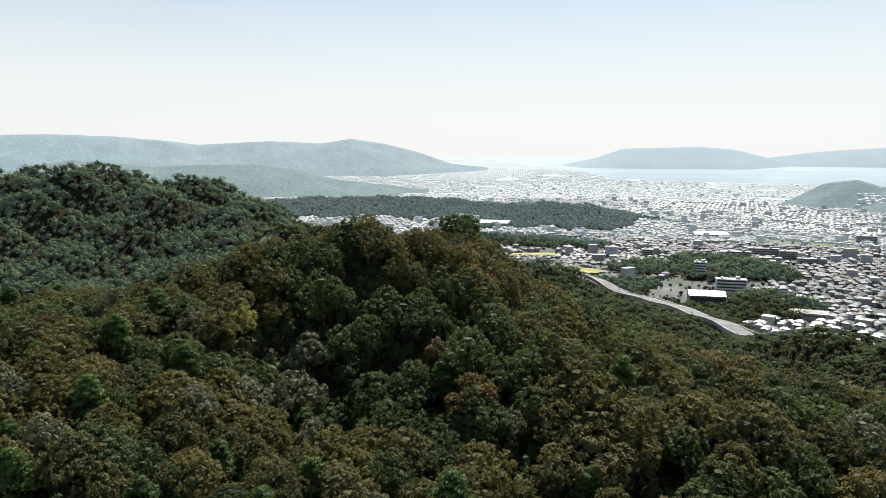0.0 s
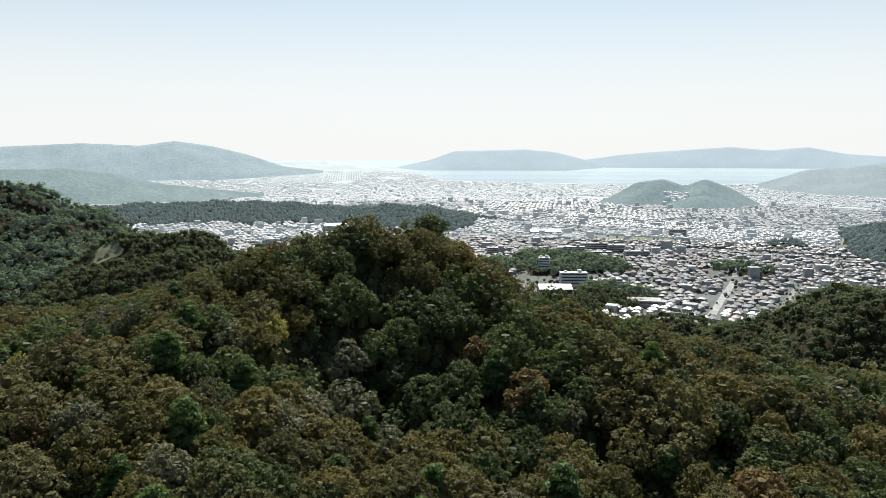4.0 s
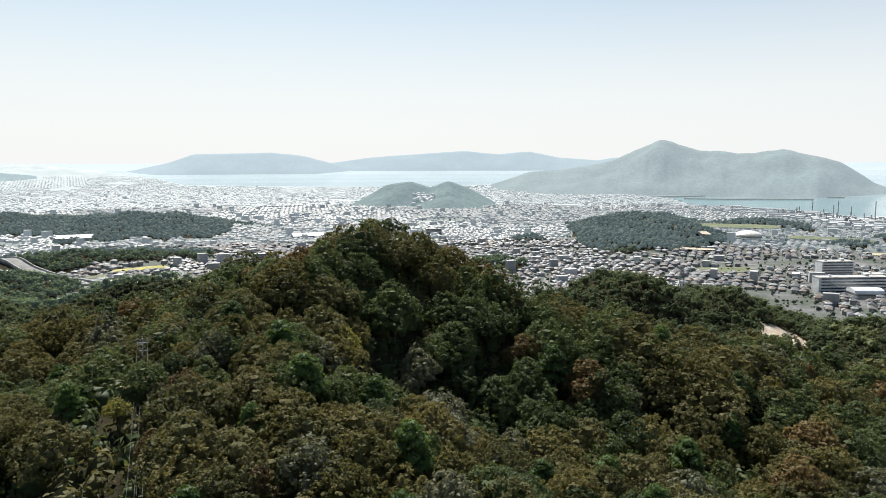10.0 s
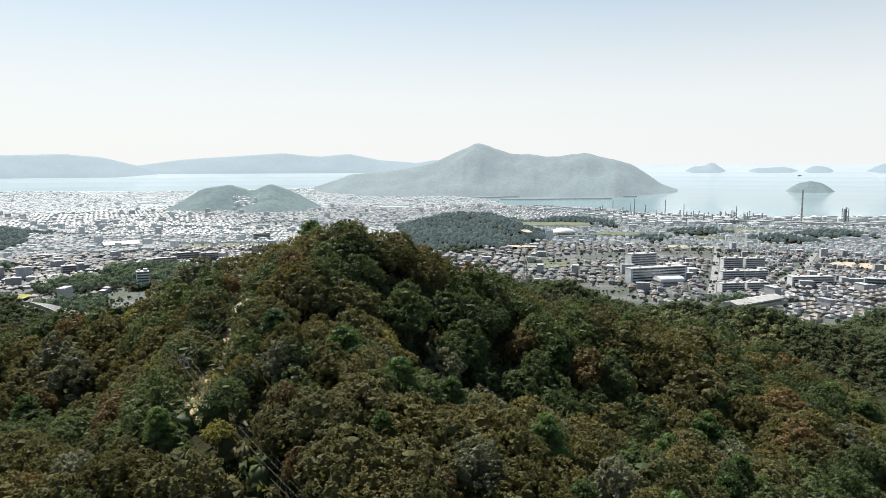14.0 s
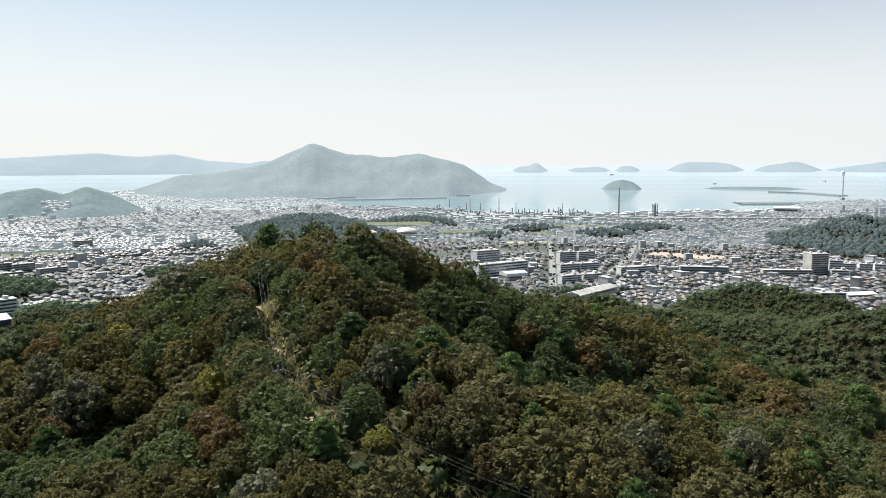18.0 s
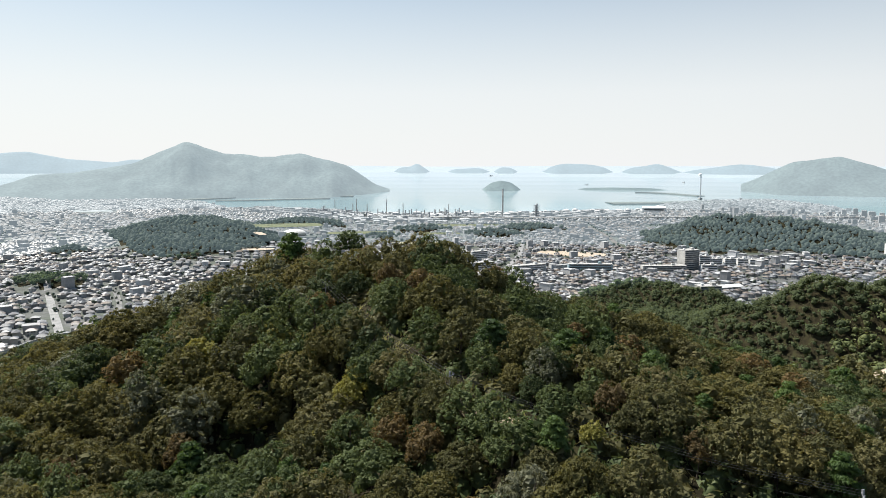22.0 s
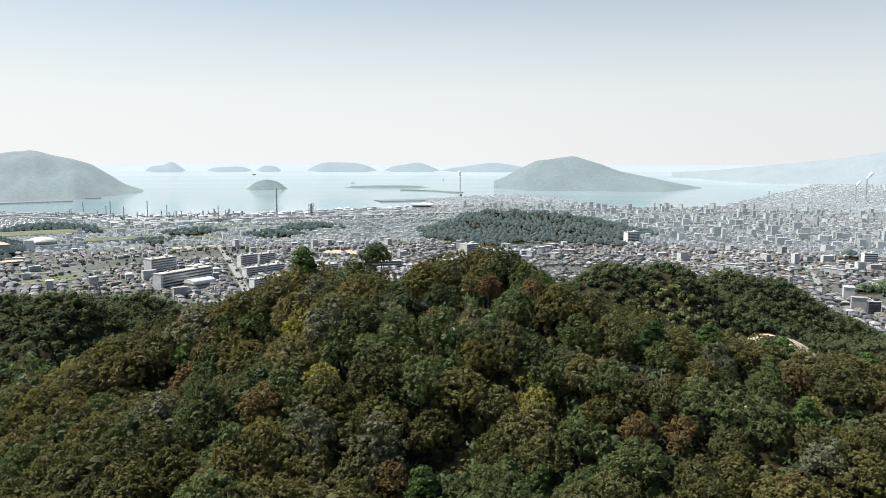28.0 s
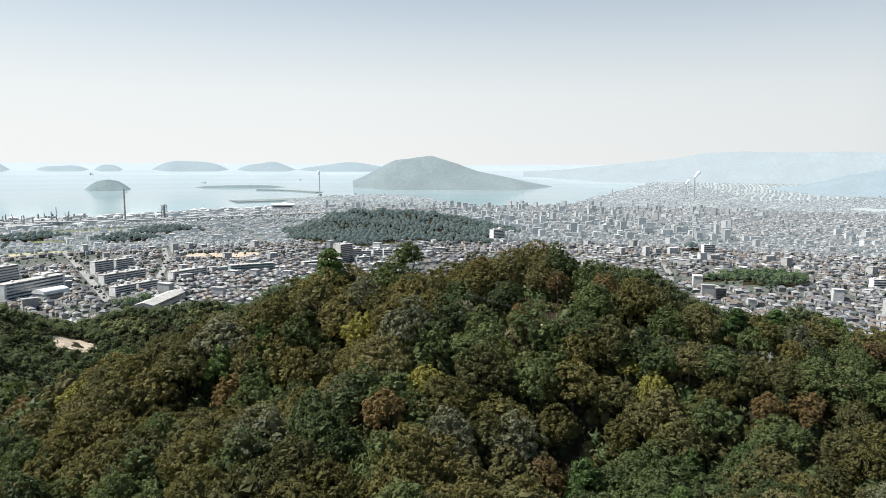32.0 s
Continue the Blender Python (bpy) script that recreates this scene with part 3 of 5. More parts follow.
def crown_arrays(rng, R, H, lobes, leaves, leaf, foot=0.35, flat=0.85):
    """A domed crown of overlapping lobes, set all over with small leafy tufts: points and triangles. Its top lies at H, its breadth is 2 R."""
    cs, rs = [(0.0, 0.0, H - R * 0.45 * flat)], [R * 0.45]
    squash, swing = rng.uniform(0.78, 1.0), rng.uniform(0, 3.14)
    for k in range(lobes):
        a = 2.4 * k + rng.uniform(-0.5, 0.5)
        rho = R * rng.uniform(0.40, 0.68)
        lr = R * rng.uniform(0.26, 0.42)
        top = H * (1 - (1 - foot) * 0.7 * (rho / R) ** 1.7) * rng.uniform(0.86, 1.0)
        px, py = rho * math.cos(a), rho * math.sin(a) * squash
        cs.append((px * math.cos(swing) - py * math.sin(swing), px * math.sin(swing) + py * math.cos(swing), top - lr * flat))
        rs.append(lr)
        if k % 2:
            cs.append((cs[-1][0] * 1.15, cs[-1][1] * 1.15, top - lr * (1.5 + rng.uniform(0, 0.8))))
            rs.append(lr * rng.uniform(0.7, 0.95))
    cs, rs = np.array(cs), np.array(rs)
    sq = np.array([1, 1, flat])
    vs, fs, off = [], [], 0
    for c, r in zip(cs, rs):
        v = c + SMALL * r * 0.48 * sq * rng.uniform(0.85, 1.08, (len(SMALL), 1))
        vs.append(v), fs.append(SMALL_T + off)
        off += len(v)
    each = 15
    n = max(12, leaves // each)
    which = rng.choice(len(rs), n * 4, p=rs ** 2 / (rs ** 2).sum())
    d = rng.normal(0, 1, (n * 4, 3))
    d[:, 2] = d[:, 2] * 0.85 + 0.35
    d /= np.linalg.norm(d, axis=1)[:, None]
    tc = cs[which] + d * (rs[which] * rng.uniform(0.84, 1.02, n * 4))[:, None] * sq
    inside = (np.linalg.norm((tc[:, None] - cs[None]) / sq, axis=2) < rs[None] * 0.82).any(1)
    tc, d = tc[~inside][:n], d[~inside][:n]
    tr = R * min(0.36, 2.0 / math.sqrt(n)) * rng.uniform(0.65, 1.3, len(tc))
    tc, d, tr = np.repeat(tc, each, 0), np.repeat(d, each, 0), np.repeat(tr, each)
    q = d * 0.7 + [0, 0, 0.35] + rng.normal(0, 0.52, d.shape)
    q /= np.linalg.norm(q, axis=1)[:, None]
    v, f = leaf_sprays(rng, tc + q * (tr * rng.uniform(0.45, 1.1, len(tr)))[:, None], q, leaf)
    vs.append(v), fs.append(f + off)
    return np.concatenate(vs), np.concatenate(fs)


def pine_arrays(rng, R, H, tiers, leaves, leaf):
    """Loose flat tiers of needles round the upper stem."""
    cs, rs = [(0, 0, H - 0.5)], [R * 0.3]
    for k in range(tiers):
        z = H * (0.42 + 0.5 * k / tiers)
        for m in range(4):
            a = 1.57 * m + k * 0.8 + rng.uniform(-0.4, 0.4)
            rho = R * (1.0 - 0.65 * k / tiers) * rng.uniform(0.45, 0.8)
            cs.append((rho * math.cos(a), rho * math.sin(a), z + rng.uniform(-0.3, 0.3)))
            rs.append(R * rng.uniform(0.26, 0.4) * (1.1 - 0.4 * k / tiers))
    cs, rs = np.array(cs), np.array(rs)
    sq = np.array([1, 1, 0.42])
    vs, fs, off = [], [], 0
    for c, r in zip(cs, rs):
        v = c + SMALL * r * 0.75 * sq * rng.uniform(0.8, 1.15, (len(SMALL), 1))
        vs.append(v), fs.append(SMALL_T + off)
        off += len(v)
    which = rng.integers(0, len(rs), leaves)
    d = rng.normal(0, 1, (leaves, 3))
    d[:, 2] += 0.5
    d /= np.linalg.norm(d, axis=1)[:, None]
    v, f = leaf_sprays(rng, cs[which] + d * rs[which][:, None] * sq * rng.uniform(0.8, 1.25, (leaves, 1)), d, leaf)
    vs.append(v), fs.append(f + off)
    return np.concatenate(vs), np.concatenate(fs)


def trunk_mesh(rng, H, r):
    bm = bmesh.new()
    p, lean = Vector((0, 0, -0.6)), Vector((rng.uniform(-0.12, 0.12), rng.uniform(-0.12, 0.12), 1))
    def limb(a, b, r0, r1):
        d = b - a
        m = Matrix.Translation((a + b) / 2) @ d.to_track_quat("Z", "Y").to_matrix().to_4x4()
        bmesh.ops.create_cone(bm, cap_ends=False, segments=6, radius1=r0, radius2=r1, depth=d.length, matrix=m)
    fork = p + lean * (H * 0.5 + 0.6)
    limb(p, fork, r, r * 0.7)
    limb(fork, fork + lean * H * 0.35, r * 0.7, r * 0.25)
    for k in range(4):
        a = 1.57 * k + rng.uniform(-0.5, 0.5)
        limb(fork - lean * (0.12 * H * (k % 2)), fork + Vector((math.cos(a) * H * 0.22, math.sin(a) * H * 0.22, H * 0.2)), r * 0.45, r * 0.15)
    me = bpy.data.meshes.new("trunk")
    bm.to_mesh(me)
    bm.free()
    me.materials.append(BARK)
    return me


rng = np.random.default_rng(7)
PATTERNS = {}


def pattern(kind, label, category, mat, n, make, H, stem):
    """n models of a tree kind, each an Empty with a trunk and a crown, kept out of the way until copied."""
    rows = []
    for k in range(n):
        v, f = make()
        rows.append((trunk_mesh(rng, H, stem), raw_mesh("crown", v, f, [mat])))
    PATTERNS[kind] = (label, category, rows)


pattern("oak_tree", "leafy oak tree with olive-green autumn foliage", "tree", LEAF_OAK, 6, lambda: crown_arrays(rng, rng.uniform(3.3, 4.4), 6.6, 9, 3900, 0.22, 0.2), 6.5, 0.17)
pattern("chestnut_tree", "spreading chestnut tree with yellowish green foliage", "tree", LEAF_CHESTNUT, 5, lambda: crown_arrays(rng, rng.uniform(3.6, 4.8), 6.4, 11, 4400, 0.225, 0.2), 6.3, 0.18)
pattern("camphor_tree", "rounded evergreen tree with glossy green foliage", "tree", LEAF_EVERGREEN, 5, lambda: crown_arrays(rng, rng.uniform(3.4, 4.4), 6.6, 9, 4000, 0.215, 0.2), 6.4, 0.18)
pattern("evergreen_tree", "dense evergreen tree with dark green leaves", "tree", LEAF_EVERGREEN, 5, lambda: crown_arrays(rng, rng.uniform(2.8, 3.6), 6.7, 8, 3300, 0.205, 0.15), 6.5, 0.16)
pattern("silver_tree", "broadleaf tree with pale silvery-green leaves", "tree", LEAF_SILVER, 4, lambda: crown_arrays(rng, rng.uniform(2.9, 3.7), 6.6, 9, 3000, 0.22, 0.2), 6.5, 0.16)
pattern("yellow_tree", "small tree with bright yellow autumn leaves", "tree", LEAF_YELLOW, 2, lambda: crown_arrays(rng, 2.5, 5.6, 7, 2000, 0.21), 6.0, 0.12)
pattern("rust_tree", "deciduous tree with rust-brown autumn leaves", "tree", LEAF_RUST, 3, lambda: crown_arrays(rng, rng.uniform(2.5, 3.2), 6.3, 8, 2400, 0.21), 6.2, 0.14)
pattern("pine_tree", "pine tree with tiered dark needles", "tree", NEEDLE, 3, lambda: pine_arrays(rng, rng.uniform(2.3, 2.9), 7.6, 7, 2600, 0.25), 7.2, 0.15)
pattern("umbrella_tree", "tall tree with a bare trunk and a flat leafy top", "tree", LEAF_EVERGREEN, 1, lambda: crown_arrays(rng, 2.7, 9.6, 7, 2200, 0.2, 0.86, 0.7), 9.2, 0.2)
COUNT = {}


def plant(kind, x, y, size=1.0, lift=0.0, label="", tall=1.0):
    lab, cat, rows = PATTERNS[kind]
    k = COUNT.get(kind, 0)
    COUNT[kind] = k + 1
    trunk, crown = rows[k % len(rows)]
    root = new(kind)
    root.location = (x, y, float(land(x, y)) + lift)
    root.rotation_euler = (0, 0, random.uniform(0, 6.28))
    root.scale = (size * random.uniform(0.85, 1.2), size * random.uniform(0.85, 1.2), size * tall)
    part("trunk", trunk, BARK, root)
    part("crown", crown, None, root)
    return tagged(root, label or lab, cat, "trees on the hill")


# trail and clearing on the ridge, kept free of trees
CLEARINGS = [(119, -10, 18.5), (-12.6, -5.5, 5.6), (100, 414, 17), (-575, 186, 18)]


def off_trail(x, y, gap):
    best = 1e9
    for (ax, ay), (bx, by) in zip(TRAIL, TRAIL[1:]):
        dx, dy = bx - ax, by - ay
        t = min(1, max(0, ((x - ax) * dx + (y - ay) * dy) / (dx * dx + dy * dy)))
        best = min(best, math.hypot(x - ax - dx * t, y - ay - dy * t))
    return best > gap


SPECIAL = [("yellow_tree", -2.1, -50.7, 1.0), ("yellow_tree", -6.5, -46, 0.7), ("yellow_tree", -25, -53, 1.05), ("yellow_tree", -23.5, -49, 0.7),
           ("yellow_tree", -29, -56, 0.8), ("yellow_tree", 40, -60, 0.8), ("yellow_tree", -38, -20, 0.75), ("yellow_tree", -10, -75, 0.7), ("yellow_tree", 13, -88, 0.8),
           ("rust_tree", 6.7, -80.5, 0.9), ("rust_tree", -6.1, -71.5, 0.85), ("rust_tree", 22, -32, 1.0), ("rust_tree", 45, -42, 1.1), ("rust_tree", 48, -30, 1.1),
           ("rust_tree", 30, 5, 1.0), ("rust_tree", 12, -6, 0.9), ("rust_tree", 52, 8, 1.0), ("rust_tree", -16, -22, 0.8), ("rust_tree", -52, -52, 0.9),
           ("pine_tree", -24, 3.5, 1.3), ("umbrella_tree", -15.4, -6.2, 0.9), ("evergreen_tree", -19.6, -7.0, 1.1), ("chestnut_tree", -7.0, -8.5, 0.98), ("oak_tree", -8.2, -15, 0.96), ("chestnut_tree", -4, -22, 0.95), ("pine_tree", -38, 2, 0.95), ("pine_tree", 14, -71, 1.0), ("pine_tree", 2, -66, 1.05),
           ("pine_tree", -4, -60, 1.0), ("pine_tree", 6, -60, 0.95), ("pine_tree", -14, -76, 0.95), ("pine_tree", 22, -78, 1.0), ("pine_tree", 28, -70, 0.95), ("pine_tree", -40, -62, 0.9),
           ("silver_tree", -45.9, -39.4, 1.15), ("silver_tree", 8, -48, 1.1), ("silver_tree", 10, -55, 1.1), ("silver_tree", 4, -44, 1.0), ("silver_tree", -9, -64, 0.9),
           ("silver_tree", 14, -62, 1.05), ("silver_tree", -1, -57, 0.9), ("silver_tree", 17, -50, 1.1), ("silver_tree", -18, -80, 1.0), ("silver_tree", -33, -78, 1.0)]
for k in range(11):
    y = -74 + 3.1 * k
    x = float(np.interp(y, [p[1] for p in TRAIL], [p[0] for p in TRAIL])) - random.uniform(2.5, 3.3)
    SPECIAL.append((random.choice(["oak_tree", "evergreen_tree", "camphor_tree"]), x, y, random.uniform(1.0, 1.2)))
taken = []
for kind, x, y, s in SPECIAL:
    s *= float(tree_height(x, y)) / 6.5 * random.uniform(0.98, 1.1)
    plant(kind, x, y, s)
    taken.append((x, y, 1.9 * s))

spots = []
for step, lo, hi in ((4.1, 0.0, 5.4), (4.7, 5.4, 6.6), (5.2, 6.6, 9.0)):
    n = int(155 / step)
    for j in range(-n, n + 1):
        for i in range(-n, n + 1):
            x = (i + 0.5 * (j % 2)) * step + random.uniform(-0.33, 0.33) * step
            y = j * step * 0.87 + random.uniform(-0.33, 0.33) * step
            r = math.hypot(x, y)
            if r > 152 or not lo <= float(tree_height(x, y)) < hi or (y < -118 and r > 128):
                continue
            if not off_trail(x, y, 2.3 if y < -24 else 1.6) or any(math.hypot(x - a, y - b) < c for a, b, c in CLEARINGS):
                continue
            if any((x - a) ** 2 + (y - b) ** 2 < c * c for a, b, c in taken):
                continue
            if y > 25 and r > 62 and random.random() < 0.45:
                continue
            spots.append((x, y, r))
LIMITS = {"oak_tree": 290, "chestnut_tree": 280, "camphor_tree": 230, "evergreen_tree": 230, "silver_tree": 60, "rust_tree": 40, "pine_tree": 40, "yellow_tree": 14}
rest = []
for x, y, r in sorted(spots, key=lambda s: math.hypot(s[0] * 0.8, s[1] + 38)):
    v = noise.noise(Vector((x * 0.045, y * 0.045, 3.0))) + random.uniform(-0.35, 0.35)
    u = random.random()
    kind = random.choice(["evergreen_tree", "camphor_tree"] if v > 0.1 else ["oak_tree", "chestnut_tree"])
    if u < 0.05:
        kind = "silver_tree"
    elif u < 0.085:
        kind = "rust_tree"
    elif u < 0.125 and math.hypot(x + 12, y + 16) > 34:
        kind = "pine_tree"
    elif u < 0.140 and x < -14:
        kind = "yellow_tree"
    heave = noise.noise(Vector((x * 0.11, y * 0.11, 7.0)))
    if heave < -0.22 and random.random() < 0.5:
        continue
    s = random.choice([0.72, 0.82, 0.9, 0.96, 1.0, 1.06]) * (1.0 + 0.24 * heave) * float(tree_height(x, y)) / 6.5
    if math.hypot(x + 4, y + 17) < 22:
        s *= 0.9
    if COUNT.get(kind, 0) < LIMITS[kind]:
        plant(kind, x, y, s)
    else:
        rest.append((x, y, r, s, kind))


def thicket(name, label, rows, mats, models):
    """Many trees that nobody could count, in one mesh. rows: x, y, z, size, turn, model."""
    vs, fs, ms, off = [], [], [], 0
    for x, y, z, s, a, k in rows:
        v, f, mi = models[k]
        c, q = math.cos(a), math.sin(a)
        w = np.stack([(v[:, 0] * c - v[:, 1] * q) * s + x, (v[:, 0] * q + v[:, 1] * c) * s + y, v[:, 2] * s + z], 1)
        vs.append(w), fs.append(f + off), ms.append(np.full(len(f), mi))
        off += len(w)
    vs, fs, ms = np.concatenate(vs), np.concatenate(fs), np.concatenate(ms)
    me = bpy.data.meshes.new(name)
    me.vertices.add(len(vs))
    me.vertices.foreach_set("co", vs.astype(np.float32).ravel())
    me.loops.add(fs.size)
    me.loops.foreach_set("vertex_index", fs.astype(np.int32).ravel())
    me.polygons.add(len(fs))
    me.polygons.foreach_set("loop_start", np.arange(0, fs.size, 3, dtype=np.int32))
    for m in mats:
        me.materials.append(m)
    me.polygons.foreach_set("material_index", ms.astype(np.int32))
    me.update(calc_edges=True)
    return tagged(new(name, me), label, "woodland", kind="stuff")


lod = []
for k in range(5):
    lod.append((*crown_arrays(rng, rng.uniform(2.8, 3.6), 6.5, 5, 330, 0.6, 0.2), 0))
for k in range(4):
    lod.append((*crown_arrays(rng, rng.uniform(2.6, 3.3), 6.5, 5, 330, 0.58, 0.2), 1))
lod.append((*crown_arrays(rng, 2.6, 6.2, 5, 400, 0.5), 2))
pick = {"oak_tree": (0, 5), "chestnut_tree": (0, 5), "camphor_tree": (5, 9), "evergreen_tree": (5, 9), "silver_tree": (5, 9), "rust_tree": (9, 10), "pine_tree": (5, 9), "yellow_tree": (0, 5)}
rows = []
for x, y, r, s, kind in rest:
    a, b = pick[kind]
    rows.append((x, y, float(land(x, y)), s, random.uniform(0, 6.28), random.randrange(a, b)))
# low growth under and between the trees
shrub = []
for k in range(6):
    hb, rb = rng.uniform(1.5, 2.4), rng.uniform(1.2, 1.8)
    d = rng.normal(0, 1, (46, 3))
    d[:, 2] = np.abs(d[:, 2])
    d /= np.linalg.norm(d, axis=1)[:, None]
    lv, lf = leaf_sprays(rng, d * [rb, rb, hb] * rng.uniform(0.75, 1.15, (46, 1)), d, 0.45)
    bv = SMALL * [rb * 0.8, rb * 0.8, hb * 0.8] * rng.uniform(0.75, 1.1, (len(SMALL), 1))
    shrub.append((np.concatenate([bv, lv]), np.concatenate([SMALL_T, lf + len(SMALL)]), k % 2))
low_rows = []
for j in range(-60, 36):
    for i in range(-52, 53):
        x, y = (i + 0.5 * (j % 2)) * 2.5 + random.uniform(-0.7, 0.7), j * 2.2 + random.uniform(-0.7, 0.7)
        if math.hypot(x * 0.8, y + 38) > 84 or not off_trail(x, y, 1.3):
            continue
        low_rows.append((x, y, float(land(x, y)) - 0.1, random.uniform(0.6, 1.15), random.uniform(0, 6.28), random.randrange(6)))
thicket("undergrowth", "shady evergreen undergrowth between the trees", low_rows, [STAND_EVERGREEN, STAND_OAK], shrub)
thicket("hillside_woods", "dense mixed woodland on the flanks of the hill", rows, [STAND_OAK, STAND_EVERGREEN, STAND_RUST], lod)


# ---- woods on the hills beyond ----
KNOB, KNOB_T = sphere_arrays(5, 3)


def clump(n_leaf, knobs, r, h, leaf):
    """A far crown: a few overlapping knobs with leaf sprays on their upper sides."""
    vs, fs, off, cs = [], [], 0, []
    for k in range(knobs):
        a, rho = 2.4 * k + rng.uniform(-0.5, 0.5), (0 if k == 0 else r * rng.uniform(0.42, 0.7))
        q = r * (0.62 if k == 0 else rng.uniform(0.36, 0.52))
        c = np.array([rho * math.cos(a), rho * math.sin(a), h - q * 0.8 - (0 if k == 0 else h * rng.uniform(0.08, 0.3))])
        cs.append((c, q))
        vs.append(c + KNOB * [q, q, q * 0.95] * rng.uniform(0.85, 1.12, (len(KNOB), 1))), fs.append(KNOB_T + off)
        off += len(KNOB)
        lo = c * [1.05, 1.05, 1] - [0, 0, q * 1.1]
        if k == 0 and knobs > 2:
            vs.append(lo + KNOB * [r * 0.8, r * 0.8, h * 0.4]), fs.append(KNOB_T + off)
            off += len(KNOB)
    for c, q in cs:
        m = n_leaf // knobs
        d = rng.normal(0, 1, (m, 3))
        d[:, 2] = np.abs(d[:, 2]) * 0.8
        d /= np.linalg.norm(d, axis=1)[:, None]
        q = q if knobs > 1 else r
        lv, lf = leaf_sprays(rng, c + d * q * rng.uniform(0.7, 1.15, (m, 1)), d + [0, 0, 0.6], leaf)
        vs.append(lv), fs.append(lf + off)
        off += len(lv)
    return np.concatenate(vs), np.concatenate(fs)


mid_models = [(*clump(26, 1, rng.uniform(2.4, 3.6), rng.uniform(4, 7), 0.8), 0) for k in range(10)]
outer_models = [(*clump(18, 1, rng.uniform(3.2, 4.6), rng.uniform(5, 8), 1.25), 0) for k in range(9)]
far_models = [(*clump(8, 2, rng.uniform(5.2, 7.2), rng.uniform(7, 10), 1.7), 0) for k in range(8)]
BAMBOO_SPOTS = [(347, 176, 27), (205, 402, 20), (150, 440, 18)]
mid_rows, far_rows, bamboo_rows = [], [], []
qx, qy = np.meshgrid(np.arange(-1150, 1150, 4.5), np.arange(-330, 1100, 4.5))
qx, qy = qx + rng.uniform(-2.7, 2.7, qx.shape), qy + rng.uniform(-2.7, 2.7, qy.shape)
qr = np.hypot(qx, qy)
keep = (qr > 150) & (qr < 1080) & wooded(qx, qy) & ((qy > -0.25 * np.abs(qx)) | (qr < 330)) | (qr > 129) & (qr <= 150) & (qy < -118)
qz = land(qx, qy)
for x, y, z in zip(qx[keep], qy[keep], qz[keep]):
    if any(math.hypot(x - a, y - b) < c for a, b, c in CLEARINGS):
        continue
    if not clear_of_sites(x, y) or math.hypot(x, y) > 640 and random.random() < 0.42:
        continue
    row = (x, y, z - 0.6, random.choice([0.65, 0.8, 0.95, 1.1, 1.45]), random.uniform(0, 6.28), random.randrange(9))
    (bamboo_rows if any(math.hypot(x - a, y - b) < c * random.uniform(0.8, 1.1) for a, b, c in BAMBOO_SPOTS) else mid_rows).append(row)
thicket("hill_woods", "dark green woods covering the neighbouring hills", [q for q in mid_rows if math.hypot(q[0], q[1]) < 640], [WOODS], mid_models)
thicket("outer_woods", "woods on the outer hills, greyed by a slight haze glow", [q for q in mid_rows if math.hypot(q[0], q[1]) >= 640], [OUTER_WOODS], outer_models)
if bamboo_rows:
    thicket("bamboo_grove", "light green bamboo grove on a hillside", bamboo_rows, [BAMBOO], mid_models)
qx, qy = np.meshgrid(np.arange(-2300, 2000, 8.8), np.arange(200, 2250, 8.8))
qx, qy = qx + rng.uniform(-3.5, 3.5, qx.shape), qy + rng.uniform(-3.5, 3.5, qy.shape)
qr = np.hypot(qx, qy)
keep = (qr >= 1080) & (qr < 2400) & wooded(qx, qy)
qz = land(qx, qy)
dim_rows = [(x, y, z - 0.8, random.uniform(0.6, 1.25), random.uniform(0, 6.28), random.randrange(8)) for x, y, z in zip(qx[keep], qy[keep], qz[keep])]
# single trees and copses among the houses
for k in range(17000):
    b, r = random.uniform(-88, 88), random.uniform(480, 2200)
    x, y = polar(b, r)
    if not wooded(x, y) and r < shore(b) - 60:
        (far_rows if r < 1250 else dim_rows).append((x, y, float(land(x, y)) - 0.5, random.choice([0.22, 0.3, 0.4, 0.62]), random.uniform(0, 6.28), random.randrange(8)))
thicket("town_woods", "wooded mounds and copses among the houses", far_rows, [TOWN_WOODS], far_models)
thicket("backdrop_woods", "wooded mounds and copses far out in the town with painted haze", dim_rows, [WOODS_HAZE_GLOW], far_models)


# ---- roads and open ground in the plain ----
def smooth_line(pts, step):
    out = []
    for k in range(len(pts) - 1):
        p0, p1, p2, p3 = pts[max(k - 1, 0)], pts[k], pts[k + 1], pts[min(k + 2, len(pts) - 1)]
        n = max(1, int(math.hypot(p2[0] - p1[0], p2[1] - p1[1]) / step))
        for i in range(n):
            t = i / n
            out.append(tuple(0.5 * (2 * p1[c] + (p2[c] - p0[c]) * t + (2 * p0[c] - 5 * p1[c] + 4 * p2[c] - p3[c]) * t * t
                                    + (3 * p1[c] - p0[c] - 3 * p2[c] + p3[c]) * t ** 3) for c in (0, 1)))
    return out + [pts[-1]]


